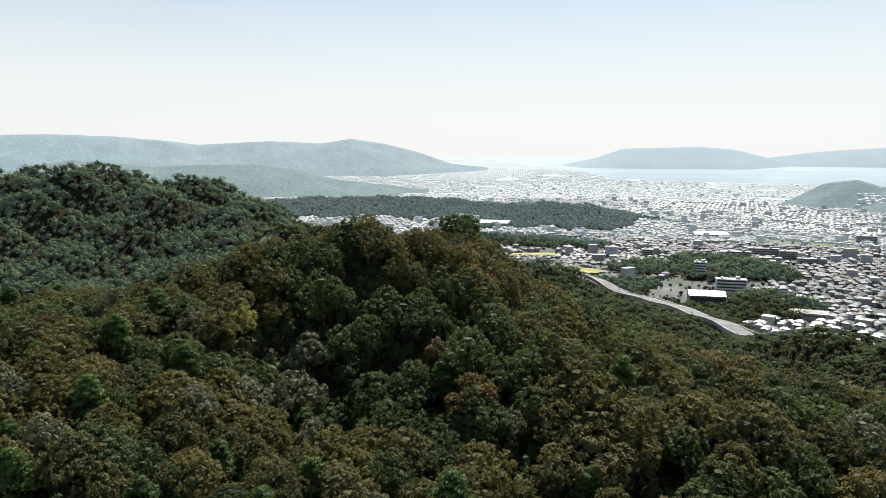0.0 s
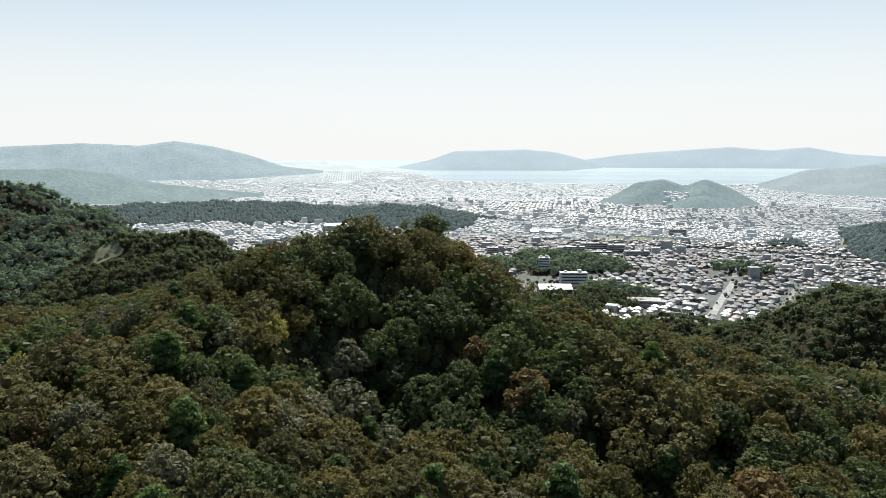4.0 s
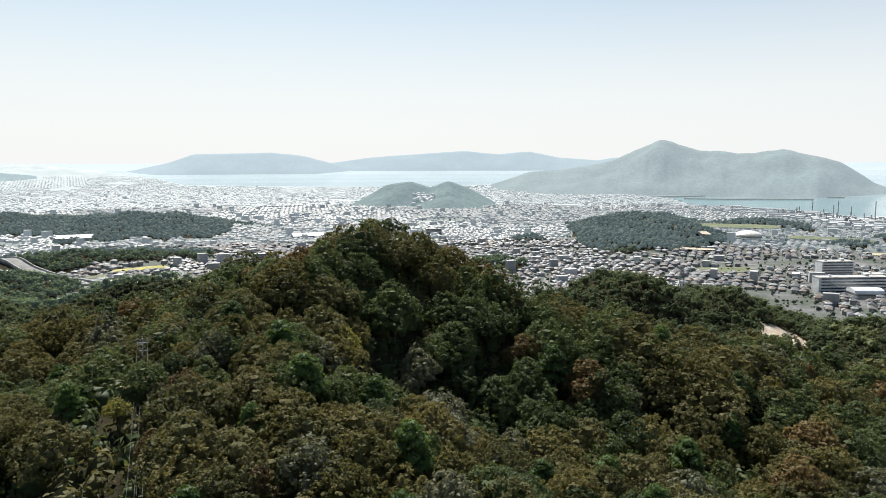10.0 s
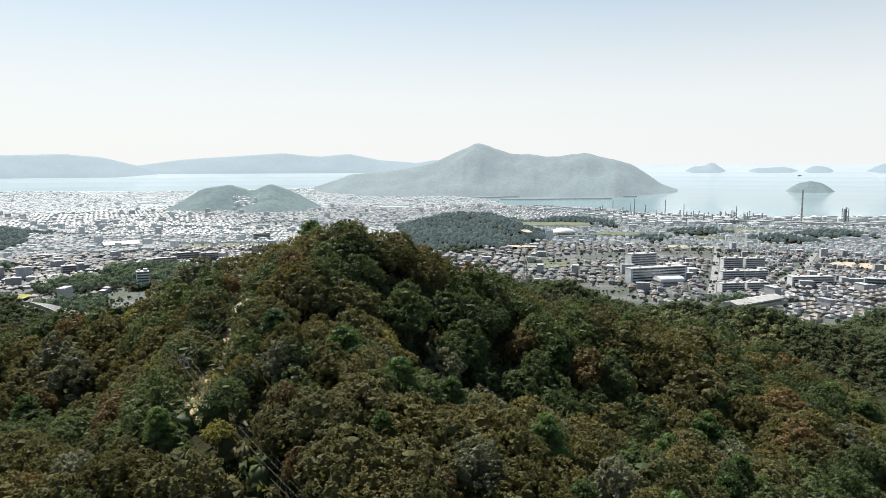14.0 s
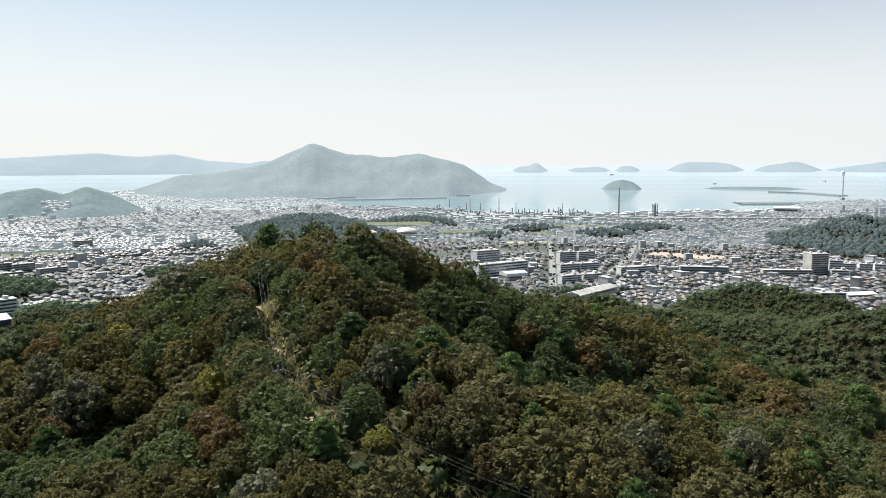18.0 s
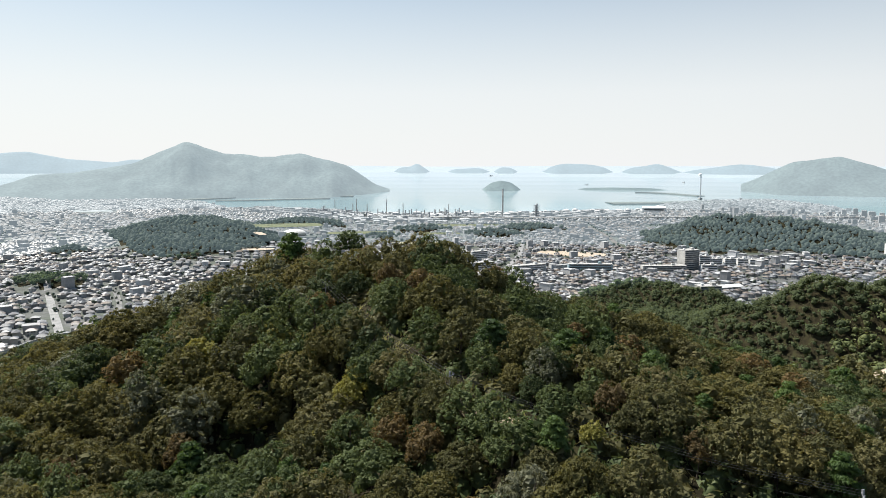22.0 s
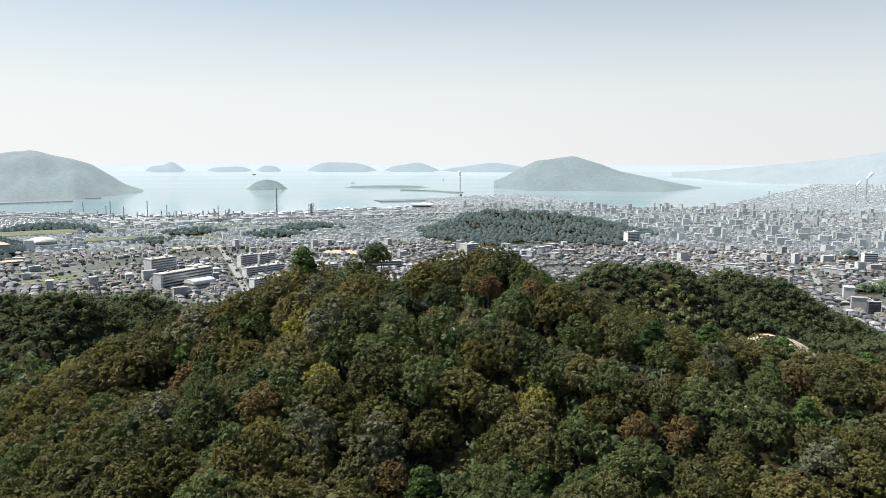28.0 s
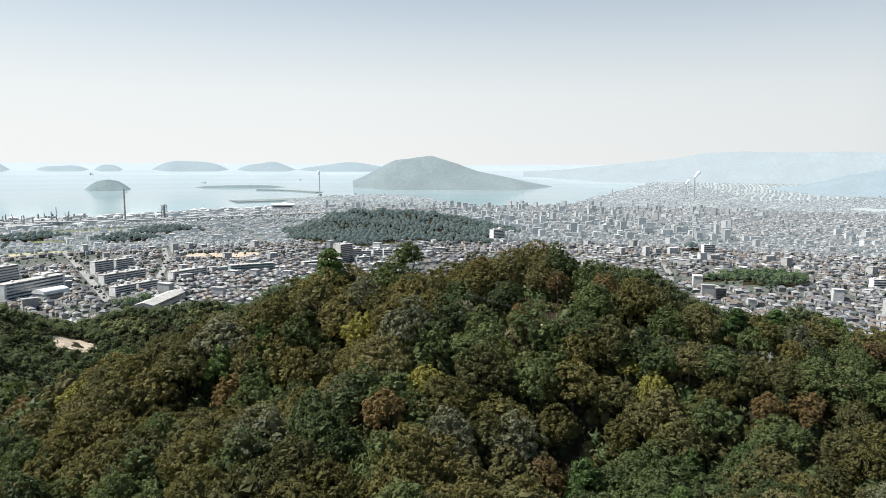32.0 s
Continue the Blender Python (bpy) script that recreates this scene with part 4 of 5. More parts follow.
def ribbon(name, label, pts, width, lift, mat, category="road", z=None, step=10, thick=0.5):
    line = smooth_line(pts, step)
    vs, fs = [], []
    for k, (x, y) in enumerate(line):
        ax, ay = line[max(k - 1, 0)]
        bx, by = line[min(k + 1, len(line) - 1)]
        d = math.hypot(bx - ax, by - ay)
        nx, ny = -(by - ay) / d * width / 2, (bx - ax) / d * width / 2
        h = (float(land(x, y)) if z is None else z) + lift
        for s, dz in ((1.0, 0), (-1.0, 0), (-1.0, -thick), (1.0, -thick)):
            vs.append((x + nx * s, y + ny * s, h + dz))
        if k:
            a, b = 4 * (k - 1), 4 * k
            for c in range(4):
                fs.append((a + c, b + c, b + (c + 1) % 4, a + (c + 1) % 4))
    return tagged(new(name, raw_mesh(name, vs, fs, [mat])), label, category, kind="structure")


ROADS = []


def road(name, label, pts, width, lift, mat, **kw):
    ROADS.append((smooth_line(pts, 20), width))
    return ribbon(name, label, pts, width, lift, mat, **kw)


road("road_expressway", "pale concrete expressway on an embankment at the foot of the hill", EXPRESSWAY, 20, 4.0, ASPHALT, thick=7)
for side in (-9.6, 9.6):
    line = smooth_line(EXPRESSWAY, 20)
    pts = []
    for k, (x, y) in enumerate(line):
        ax, ay = line[max(k - 1, 0)]
        bx, by = line[min(k + 1, len(line) - 1)]
        d = math.hypot(bx - ax, by - ay)
        pts.append((x - (by - ay) / d * side, y + (bx - ax) / d * side))
    ribbon("road_parapet", "low concrete parapet along the expressway", pts[::2], 0.9, 5.6, CONCRETE, category="parapet", thick=3.5)
road("road_street", "straight pale street between apartment blocks", [(420, 1220), (393, 1129), (326, 915), (258, 702), (240, 640)], 9, 0.35, STREET)
road("road_street", "wide street through the town", [(560, 1130), (470, 960), (377, 811), (340, 740)], 8, 0.35, STREET)
road("road_street", "main street through crowded houses", [(-162, 573), (-190, 700), (-225, 860), (-262, 1010)], 8, 0.35, STREET)
road("road_street", "main street through crowded houses", [(1010, 400), (949, 345), (880, 305), (800, 270)], 8, 0.35, STREET)
road("road_street", "narrow street through crowded houses", [(-120, 620), (-128, 720), (-140, 800)], 6, 0.35, ASPHALT)
road("road_avenue", "long avenue crossing the plain", [(-900, 1010), (-560, 1060), (-200, 1110), (150, 1010), (480, 930), (860, 820), (1160, 620)], 11, 0.35, ASPHALT)
road("road_avenue", "long avenue crossing the far plain", [(-1500, 1300), (-800, 1560), (-200, 1700), (400, 1650), (1000, 1380), (1500, 1000)], 13, 0.35, ASPHALT)
road("road_street", "street leading to the harbour", [(700, 1000), (820, 1250), (950, 1600)], 10, 0.35, ASPHALT)

OPEN = []


def patch(name, label, x, y, w, d, turn, mat, category, lift=0.3):
    """A flat open ground with softly rounded corners."""
    OPEN.append((x, y, w / 2 + 3, d / 2 + 3, turn))
    bm = bmesh.new()
    c, s = math.cos(radians(turn)), math.sin(radians(turn))
    ring = []
    high = max(float(land(x + u * w * c - v * d * s, y + u * w * s + v * d * c)) for u in (-0.5, 0, 0.5) for v in (-0.5, 0, 0.5))
    for k in range(28):
        a = 2 * math.pi * k / 28
        px = math.copysign(abs(math.cos(a)) ** 0.45, math.cos(a)) * w / 2
        py = math.copysign(abs(math.sin(a)) ** 0.45, math.sin(a)) * d / 2
        ring.append(bm.verts.new((x + px * c - py * s, y + px * s + py * c, high + lift)))
    top = bm.faces.new(ring)
    if top.normal.z < 0:
        top.normal_flip()
    low = bmesh.ops.extrude_face_region(bm, geom=[top])
    bmesh.ops.translate(bm, verts=[g for g in low["geom"] if isinstance(g, bmesh.types.BMVert)], vec=(0, 0, 0.25))
    me = bpy.data.meshes.new(name)
    bm.to_mesh(me)
    bm.free()
    me.materials.append(mat)
    return tagged(new(name, me), label, category, kind="structure")


patch("ground_school_yard", "pale sandy school sports ground", 572, 960, 120, 62, -40, CLEARED, "sports ground")
patch("ground_field", "ripe yellow rice field beside the expressway", -545, 602, 70, 34, 15, FIELD, "field")
patch("ground_field", "ripe yellow rice field below the hill", -186, 452, 40, 22, 15, FIELD, "field")
patch("ground_park", "grassy park around a white dome", 130, 1380, 150, 90, 0, GRASS, "park")
patch("ground_park", "green open fields in the town", -520, 1180, 170, 70, 10, GRASS, "park")
patch("ground_park", "green sports park beside houses", 300, 1420, 150, 60, -10, GRASS, "park")
patch("ground_park", "grassy open fields near the bay", 620, 1560, 220, 70, -20, GRASS, "park")
patch("ground_field", "green field among houses below the dome park", 95, 953, 96, 46, 20, GRASS, "field")
patch("ground_field", "straw-coloured harvested field in a park", 364, 1210, 100, 40, -10, STRAW_FIELD, "field")
patch("ground_field", "grassy sports field among trees", 465, 1354, 86, 44, -15, GRASS, "field")
patch("ground_field", "grassy strip beside the expressway", -712, 596, 70, 22, 62, GRASS, "field")
patch("ground_field", "ripe rice paddies beside the expressway", -708, 682, 80, 30, 62, FIELD, "field")
patch("ground_field", "small green lawn beside a school hall", 852, 236, 44, 22, -30, GRASS, "field")
patch("ground_cleared", "bare sandy track beside the dome park", 66, 1262, 16, 70, 8, CLEARED, "bare ground")
patch("ground_cleared", "bare sandy slope beside a wooded mound", 50, 1128, 62, 26, 0, CLEARED, "bare ground")


# ---- large buildings ----
def holder(name, x, y, turn, z=None):
    root = new(name)
    root.location = (x, y, float(land(x, y)) if z is None else z)
    root.rotation_euler = (0, 0, radians(turn))
    return root


def slab(name, label, x, y, w, d, h, turn, floors, mat=WHITE, roof=CONCRETE, category="building", core=True):
    """A flat-roofed block: walls, parapet roof, a glazed band with a ledge on every floor, stair head."""
    OPEN.append((x, y, w / 2 + 5, d / 2 + 6, turn))
    root = holder(name, x, y, turn)
    part("wall", box(bmesh.new(), 0, 0, -1, w, d, h + 1, 0.15), mat, root)
    part("roof", box(bmesh.new(), 0, 0, h, w + 0.6, d + 0.6, 0.5, 0.1), roof, root, "grey flat roof with parapet")
    step = h / floors
    pane = bmesh.new()
    box(pane, 0, 0, 0, w * 0.93, 0.24, step * 0.46)
    glass = bpy.data.meshes.new("window")
    pane.to_mesh(glass)
    pane.free()
    glass.materials.append(GLASS)
    shelf = bmesh.new()
    box(shelf, 0, 0, 0, w * 0.97, 1.1, 0.9)
    ledge = bpy.data.meshes.new("balcony")
    shelf.to_mesh(ledge)
    shelf.free()
    ledge.materials.append(mat)
    for k in range(floors):
        for s in (-1, 1):
            o = part("window", glass, GLASS, root)
            o.location = (0, s * (d / 2 + 0.03), k * step + step * 0.42)
        o = part("balcony", ledge, mat, root)
        o.location = (0, -(d / 2 + 0.45), k * step - 0.05 + step * 0.02)
    if core:
        part("stair_head", box(bmesh.new(), w * 0.22, 0, h + 0.5, 4.5, min(5, d * 0.6), 2.8, 0.1), mat, root)
        part("water_tank", box(bmesh.new(), -w * 0.3, 0, h + 0.5, 2.6, 2.4, 2.0, 0.15), WHITE, root)
    return tagged(root, label, category)


def shed(name, label, x, y, w, d, h, turn, roof, mat=CONCRETE, arch=0.0, category="hall"):
    """A wide hall with a low gabled or arched roof and strip windows."""
    OPEN.append((x, y, w / 2 + 5, d / 2 + 5, turn))
    root = holder(name, x, y, turn)
    part("wall", box(bmesh.new(), 0, 0, -1, w, d, h + 1, 0.1), mat, root)
    n = 12 if arch else 2
    vs, fs = [], []
    for k in range(n + 1):
        u = k / n * 2 - 1
        z = h + (arch * math.sqrt(max(0, 1 - u * u)) if arch else d * 0.14 * (1 - abs(u)))
        for sx in (-1, 1):
            vs += [(sx * (w / 2 + 0.7), u * (d / 2 + 0.7), z), (sx * (w / 2 + 0.7), u * (d / 2 + 0.7), h - 0.15)]
    for k in range(n):
        a = 4 * k
        fs += [(a, a + 2, a + 6, a + 4), (a + 1, a + 5, a + 7, a + 3), (a, a + 4, a + 5, a + 1), (a + 2, a + 3, a + 7, a + 6)]
    fs += [(0, 1, 3, 2), (4 * n, 4 * n + 2, 4 * n + 3, 4 * n + 1)]
    part("roof", raw_mesh("roof", vs, fs, [roof]), roof, root)
    for s in (-1, 1):
        part("window", box(bmesh.new(), 0, s * (d / 2 + 0.02), h * 0.5, w * 0.85, 0.2, h * 0.28), GLASS, root)
    return tagged(root, label, category)


slab("office_building", "long white office building of several floors", 218, 808, 85, 14, 19, 23, 5)
slab("office_building", "tall white office block with a flat roof", 219, 911, 43, 16, 24, 23, 7)
slab("office_building", "white stepped office annexe", 262, 880, 34, 14, 14, 23, 4)
shed("sports_hall", "hall with a white arched roof", 228, 780, 31, 22, 6, 15, WHITE, arch=5)
for x, y, w, h, f, a in [(348, 913, 30, 18, 6, 12), (381, 920, 30, 17, 6, 12), (320, 825, 31, 12, 4, 12), (352, 831, 33, 12, 4, 12),
                         (290, 733, 29, 11, 4, 12), (321, 739, 29, 11, 4, 12)]:
    slab("apartment_block", "grey-white apartment block with rows of balconies", x, y, w, 11, h, a, f)["group"] = "apartment blocks"
slab("apartment_block", "long low white apartment block", 404, 784, 55, 12, 12, 8, 4)
shed("warehouse", "long grey factory shed with a low gabled roof", 277, 622, 78, 20, 6, 37, CONCRETE)
shed("warehouse", "small factory shed with a pale roof", 255, 658, 27, 20, 7, 25, ROOF_ONE)
shed("warehouse", "low works building with a dark roof", 236, 604, 31, 16, 6, 36, DARKROOF)
slab("school", "long school building with a pale green front", 497, 770, 64, 12, 11, -20, 3, BLUEROOF)
slab("school", "long low concrete school building", 598, 734, 65, 12, 9, -15, 3, CONCRETE)
slab("apartment_tower", "tall grey-brown apartment tower", 644, 738, 26, 18, 30, 1, 10, CONCRETE)
for x, y, w, h, a in [(691, 760, 17, 16, -22), (708, 753, 15, 12, -22), (727, 746, 17, 12, -22), (750, 745, 16, 11, -22), (768, 731, 29, 11, -20), (660, 712, 22, 10, -22)]:
    slab("apartment_block", "small white apartment block", x, y, w, 11, h, a, max(3, round(h / 3.2)))["group"] = "white apartment blocks"
shed("warehouse", "shed with a bright white roof", 569, 578, 54, 16, 5, 1, WHITE)
slab("apartment_block", "dark grey apartment block by the woods", 443, 452, 23, 12, 11, -9, 4, CONCRETE)
slab("apartment_block", "large white hospital-like block", 1059, 735, 28, 14, 18, -18, 6)
shed("warehouse", "large white harbour warehouse", 1387, 1855, 74, 30, 18, -42, WHITE, WHITE)
shed("sports_hall", "hall with a pale roof and dark walls", -318, 545, 34, 26, 11, 40, WHITE, DARKROOF)
slab("school", "white school building of five floors", -345, 634, 32, 14, 18, 38, 5)
slab("school", "school wing with a flat roof", -318, 668, 36, 12, 9, 60, 3)
slab("school", "white school tower block", -413, 678, 14, 12, 13, 30, 4)
slab("apartment_block", "dark apartment block among houses", -580, 803, 28, 14, 13, 40, 4, CONCRETE)
for x, y, w, h in [(-490, 962, 46, 14), (-452, 982, 44, 12), (-440, 880, 40, 10), (-500, 905, 40, 12), (-400, 930, 38, 11)]:
    slab("apartment_block", "grey public apartment block in a row", x, y, w, 11, h, 40, 4, CONCRETE)["group"] = "public apartment blocks"
slab("apartment_block", "wide grey apartment block", -473, 1278, 33, 14, 15, 30, 5, CONCRETE)
shed("warehouse", "large store with a bright white roof", -698, 1142, 62, 34, 7, 40, WHITE)
shed("warehouse", "large store with a bright white roof", -1075, 918, 62, 36, 6, 40, WHITE)
shed("warehouse", "low works building with a pale roof", -231, 577, 32, 16, 6, 30, CONCRETE)
shed("school", "school hall with a reddish tan roof", 900, 228, 32, 18, 8, -34, ROOF_ONE)
slab("apartment_block", "white apartment block with dark windows", 1118, 332, 20, 12, 17, -47, 5)
slab("apartment_block", "dark brown apartment block", 727, 183, 12, 12, 13, -52, 4, DARKROOF)
slab("apartment_block", "white apartment block at the town's edge", 928, 52, 18, 11, 12, -52, 4)

# white dome in the park
root = holder("sports_dome", 155, 1445, 0)
OPEN.append((155, 1445, 34, 34, 0))
bm = bmesh.new()
bmesh.ops.create_uvsphere(bm, u_segments=24, v_segments=12, radius=1, matrix=Matrix.Diagonal((27, 27, 11, 1)))
bmesh.ops.bisect_plane(bm, geom=bm.verts[:] + bm.edges[:] + bm.faces[:], plane_co=(0, 0, 0), plane_no=(0, 0, -1), clear_outer=True)
bmesh.ops.translate(bm, verts=bm.verts, vec=(0, 0, 3))
part("roof", bm, WHITE, root)
part("wall", tube(bmesh.new(), 0, 0, -0.5, 26, 26, 4, 24), CONCRETE, root)
tagged(root, "shallow white fabric dome in a park", "dome")


# ---- harbour works ----
def chimney(x, y, h, r, label, name="chimney", mat=STEEL, z=None):
    root = holder(name, x, y, 0, z)
    part("shaft", tube(bmesh.new(), 0, 0, -1, r, r * 0.72, h + 1, 12), mat, root)
    part("rim", tube(bmesh.new(), 0, 0, h - 1.2, r * 0.86, r * 0.86, 1.2, 12), CONCRETE, root)
    part("base", box(bmesh.new(), 0, 0, -1, r * 4.5, r * 4.5, 6, 0.2), CONCRETE, root)
    for k in (0.45, 0.75):
        part("platform", tube(bmesh.new(), 0, 0, h * k, r * 1.35, r * 1.35, 0.5, 12), STEEL, root)
    return tagged(root, label, "chimney")


chimney(788, 1743, 88, 2.6, "tall slender grey factory chimney", mat=CONCRETE)
for x, y, h in [(391, 2242, 40), (434, 2098, 48), (423, 2101, 34), (453, 2028, 35), (479, 1890, 56), (531, 1892, 43), (640, 1875, 25), (655, 1870, 29),
                (666, 1866, 40), (678, 1842, 26), (600, 1900, 22), (560, 1925, 20), (350, 2200, 24)]:
    chimney(x, y, h, 1.5, "thin grey refinery chimney", mat=CONCRETE)["group"] = "refinery chimneys"
# far chimneys share the far town's glow, which paints haze on them
chimney(2037, 2429, 88, 3.0, "chimney on the harbour spit, paled by painted haze", mat=FAR_HAZE_GLOW, z=-140)
chimney(2944, 1027, 92, 4.0, "tall chimney in the far town, paled by painted haze", mat=FAR_HAZE_GLOW, z=-141)
chimney(2925, 1057, 64, 3.4, "chimney in the far town, paled by painted haze", mat=FAR_HAZE_GLOW, z=-142)
chimney(2801, 1342, 38, 3.0, "short chimney in the far town, paled by painted haze", mat=FAR_HAZE_GLOW, z=-142)

# lattice column of the refinery
root = holder("process_tower", 881, 1712, 15)
for k in range(4):
    part("post", box(bmesh.new(), (k % 2 - 0.5) * 11, (k // 2 - 0.5) * 9, -1, 1.2, 1.2, 44), STEEL, root)
for k in range(7):
    part("deck", box(bmesh.new(), 0, 0, 5 + k * 6, 12.5, 10.5, 0.7), STEEL, root)
part("column", tube(bmesh.new(), -2, 0, -1, 2.6, 2.6, 42, 12), STACKS, root)
part("column", tube(bmesh.new(), 3, 1, -1, 1.8, 1.8, 47, 12), STACKS, root)
tagged(root, "dark steel process tower with open decks", "tower")


def tank(x, y, r, h):
    root = holder("storage_tank", x, y, random.uniform(0, 90))
    part("shell", tube(bmesh.new(), 0, 0, -0.5, r, r, h + 0.5, 20), WHITE, root)
    bm = bmesh.new()
    bmesh.ops.create_cone(bm, cap_ends=True, segments=20, radius1=r * 1.01, radius2=r * 0.15, depth=r * 0.28, matrix=Matrix.Translation((0, 0, h + r * 0.14)))
    part("roof", bm, WHITE, root)
    part("ladder", box(bmesh.new(), r + 0.4, 0, 0, 0.6, 1.2, h), STEEL, root)
    OPEN.append((x, y, r + 3, r + 3, 0))
    return tagged(root, "white cylindrical oil storage tank", "tank", "storage tanks")


for k in range(34):
    b = -13 - k * 0.72 + random.uniform(-0.3, 0.3)
    x, y = polar(b, shore(b) - random.choice([45, 75, 110, 150]))
    tank(x, y, random.choice([7, 9, 11, 13]), random.choice([8, 10, 12]))

def town_blocks(rows):
    """Buildings of the plain in one go. rows: x, y, z, width, depth, wall height, roof rise, turn."""
    a = np.array(rows, float)
    n = len(a)
    x, y, z, w, d, h, rise, t = a.T
    lx = np.stack([-w, w, w, -w, -w, w, w, -w, -w - 1.1, w + 1.1, w + 1.1, -w - 1.1, -np.maximum(w - d, 0) - 0.3, np.maximum(w - d, 0) + 0.3], 1) / 2
    ly = np.stack([-d, -d, d, d, -d, -d, d, d, -d - 1.1, -d - 1.1, d + 1.1, d + 1.1, 0 * d, 0 * d], 1) / 2
    lz = np.stack([0 * h - 1] * 4 + [h] * 4 + [h - 0.1] * 4 + [h + rise] * 2, 1)
    c, s = np.cos(t)[:, None], np.sin(t)[:, None]
    v = np.stack([lx * c - ly * s + x[:, None], lx * s + ly * c + y[:, None], lz + z[:, None]], -1).reshape(-1, 3)
    k = (np.arange(n) * 14)[:, None]
    quads = [k + [0, 1, 5, 4], k + [1, 2, 6, 5], k + [2, 3, 7, 6], k + [3, 0, 4, 7], k + [8, 9, 13, 12], k + [10, 11, 12, 13]]
    tris = [k + [9, 10, 13], k + [11, 8, 12]]
    faces = [f for q in quads for f in q.tolist()] + [f for q in tris for f in q.tolist()]
    idx = [0] * (4 * n) + [1] * (4 * n)
    return v, faces, idx


def free(x, y, b, r, gap):
    if r > shore(b) - gap:
        return False
    for ox, oy, hw, hd, turn in OPEN:
        dx, dy = x - ox, y - oy
        if abs(dx) + abs(dy) > 1.5 * (hw + hd):
            continue
        c, q = math.cos(radians(turn)), math.sin(radians(turn))
        if abs(dx * c + dy * q) < hw and abs(dy * c - dx * q) < hd:
            return False
    return True


road_pts = np.array([(x, y, w) for line, w in ROADS for x, y in line])


def near_road(x, y):
    d = np.hypot(x[:, None] - road_pts[None, :, 0], y[:, None] - road_pts[None, :, 1]) - road_pts[None, :, 2] / 2
    return (d < 8.5).any(1)


# districts with streets of their own direction
seeds = []
while len(seeds) < 150:
    b, r = random.uniform(-95, 92), math.sqrt(random.uniform(400 ** 2, 3900 ** 2))
    seeds.append((*polar(b, r), random.uniform(0, 1.57)))
seed_xy = np.array([s[:2] for s in seeds])
houses, blocks, homes = [], [], []
for k, (cx, cy, turn) in enumerate(seeds):
    rc = math.hypot(cx, cy)
    grow = 1.0 if rc < 1250 else 1.12 if rc < 1900 else 1.45
    reach = 720
    u = np.arange(-reach, reach, 9.6 * grow)
    vrow = np.array([m * 25.0 * grow + o for m in range(int(-reach / 25 / grow), int(reach / 25 / grow) + 1) for o in (0, 10.2 * grow)])
    uu, vv = np.meshgrid(u, vrow)
    uu, vv = uu.ravel(), vv.ravel()
    uu, vv = uu + rng.uniform(-2.4, 2.4, uu.shape), vv + rng.uniform(-2.0, 2.0, vv.shape) + 5 * np.sin(uu / 70 + k)
    ok = (np.floor((uu + reach) / (9.6 * grow)).astype(int) % 9) != 8
    c, s = math.cos(turn), math.sin(turn)
    x, y = cx + uu * c - vv * s, cy + uu * s + vv * c
    r = np.hypot(x, y)
    b = np.degrees(np.arctan2(-x, y))
    ok &= (r > town_edge(b) + 4) & (r < 4300) & (np.abs(b) < 96) & (r < shore(b) - 25)
    x, y, r, b = x[ok], y[ok], r[ok], b[ok]
    near = np.argmin(np.hypot(x[:, None] - seed_xy[None, :, 0], y[:, None] - seed_xy[None, :, 1]), 1) == k
    x, y, r, b = x[near], y[near], r[near], b[near]
    if not len(x):
        continue
    zz = land(x, y)
    ok = (zz - plain_z(r) < wood_line(x, y) - 1.2) & ~near_road(x, y) & (rng.random(len(x)) < 0.86)
    for px, py, pr, pb, pz in zip(x[ok], y[ok], r[ok], b[ok], zz[ok]):
        if not free(px, py, pb, pr, 25):
            continue
        works = -36 < pb < -3 and pr > shore(pb) - 330
        green = noise.noise(Vector((px * 0.0042, py * 0.0042, 9.0)))
        if green > 0.5 or (works and random.random() < 0.55):
            continue
        far = 1.0 if pr < BEND else max(0.45, pr * (1 - (pr - BEND) / RISE) / BEND)
        t = turn + random.choice([0, 1.5708]) + random.uniform(-0.15, 0.15)
        centre = -75 < pb < -40 and 1350 < pr < 2800
        p_block = 0.11 if centre else 0.025 if pr > 600 else 0.012
        if works:
            blocks.append((px, py, pz, random.uniform(16, 40), random.uniform(12, 22), random.uniform(5, 11), 0.5, turn))
        elif random.random() < p_block:
            tall = random.choice([8, 9, 11, 12, 14, 17, 24] if centre else [8, 9, 11, 13, 16])
            blocks.append((px, py, pz, random.uniform(9, 18) * far, random.uniform(7, 11) * far, tall * far, 0.4, t))
        else:
            g = grow * far
            row = (px, py, pz, random.uniform(6.4, 8.6) * g, random.uniform(5.4, 6.9) * g, random.choice([2.6, 3.2, 4.4, 4.9]) * far * (0.7 + 0.3 * grow), random.uniform(1.4, 2.3) * g, t)
            (homes if pr < 650 else houses).append(row)

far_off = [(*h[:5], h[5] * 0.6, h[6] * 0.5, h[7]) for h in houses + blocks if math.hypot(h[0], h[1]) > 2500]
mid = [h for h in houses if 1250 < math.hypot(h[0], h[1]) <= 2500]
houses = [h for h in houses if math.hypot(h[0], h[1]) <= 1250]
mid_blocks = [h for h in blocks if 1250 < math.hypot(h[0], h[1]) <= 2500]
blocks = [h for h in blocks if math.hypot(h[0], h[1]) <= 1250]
# these three sets past 1250 m wear the glowing painted-haze materials
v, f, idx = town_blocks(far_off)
tagged(new("backdrop_town", raw_mesh("backdrop_town", v, f, [FAR_HAZE_GLOW, FAR_HAZE_GLOW], idx)), "far town spread over the plain, paled by painted haze", "houses", kind="stuff")
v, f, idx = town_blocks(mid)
tagged(new("backdrop_houses", raw_mesh("backdrop_houses", v, f, [MID_WALL, MID_TOWN], idx)), "low houses of the outer town with painted haze", "houses", kind="stuff")
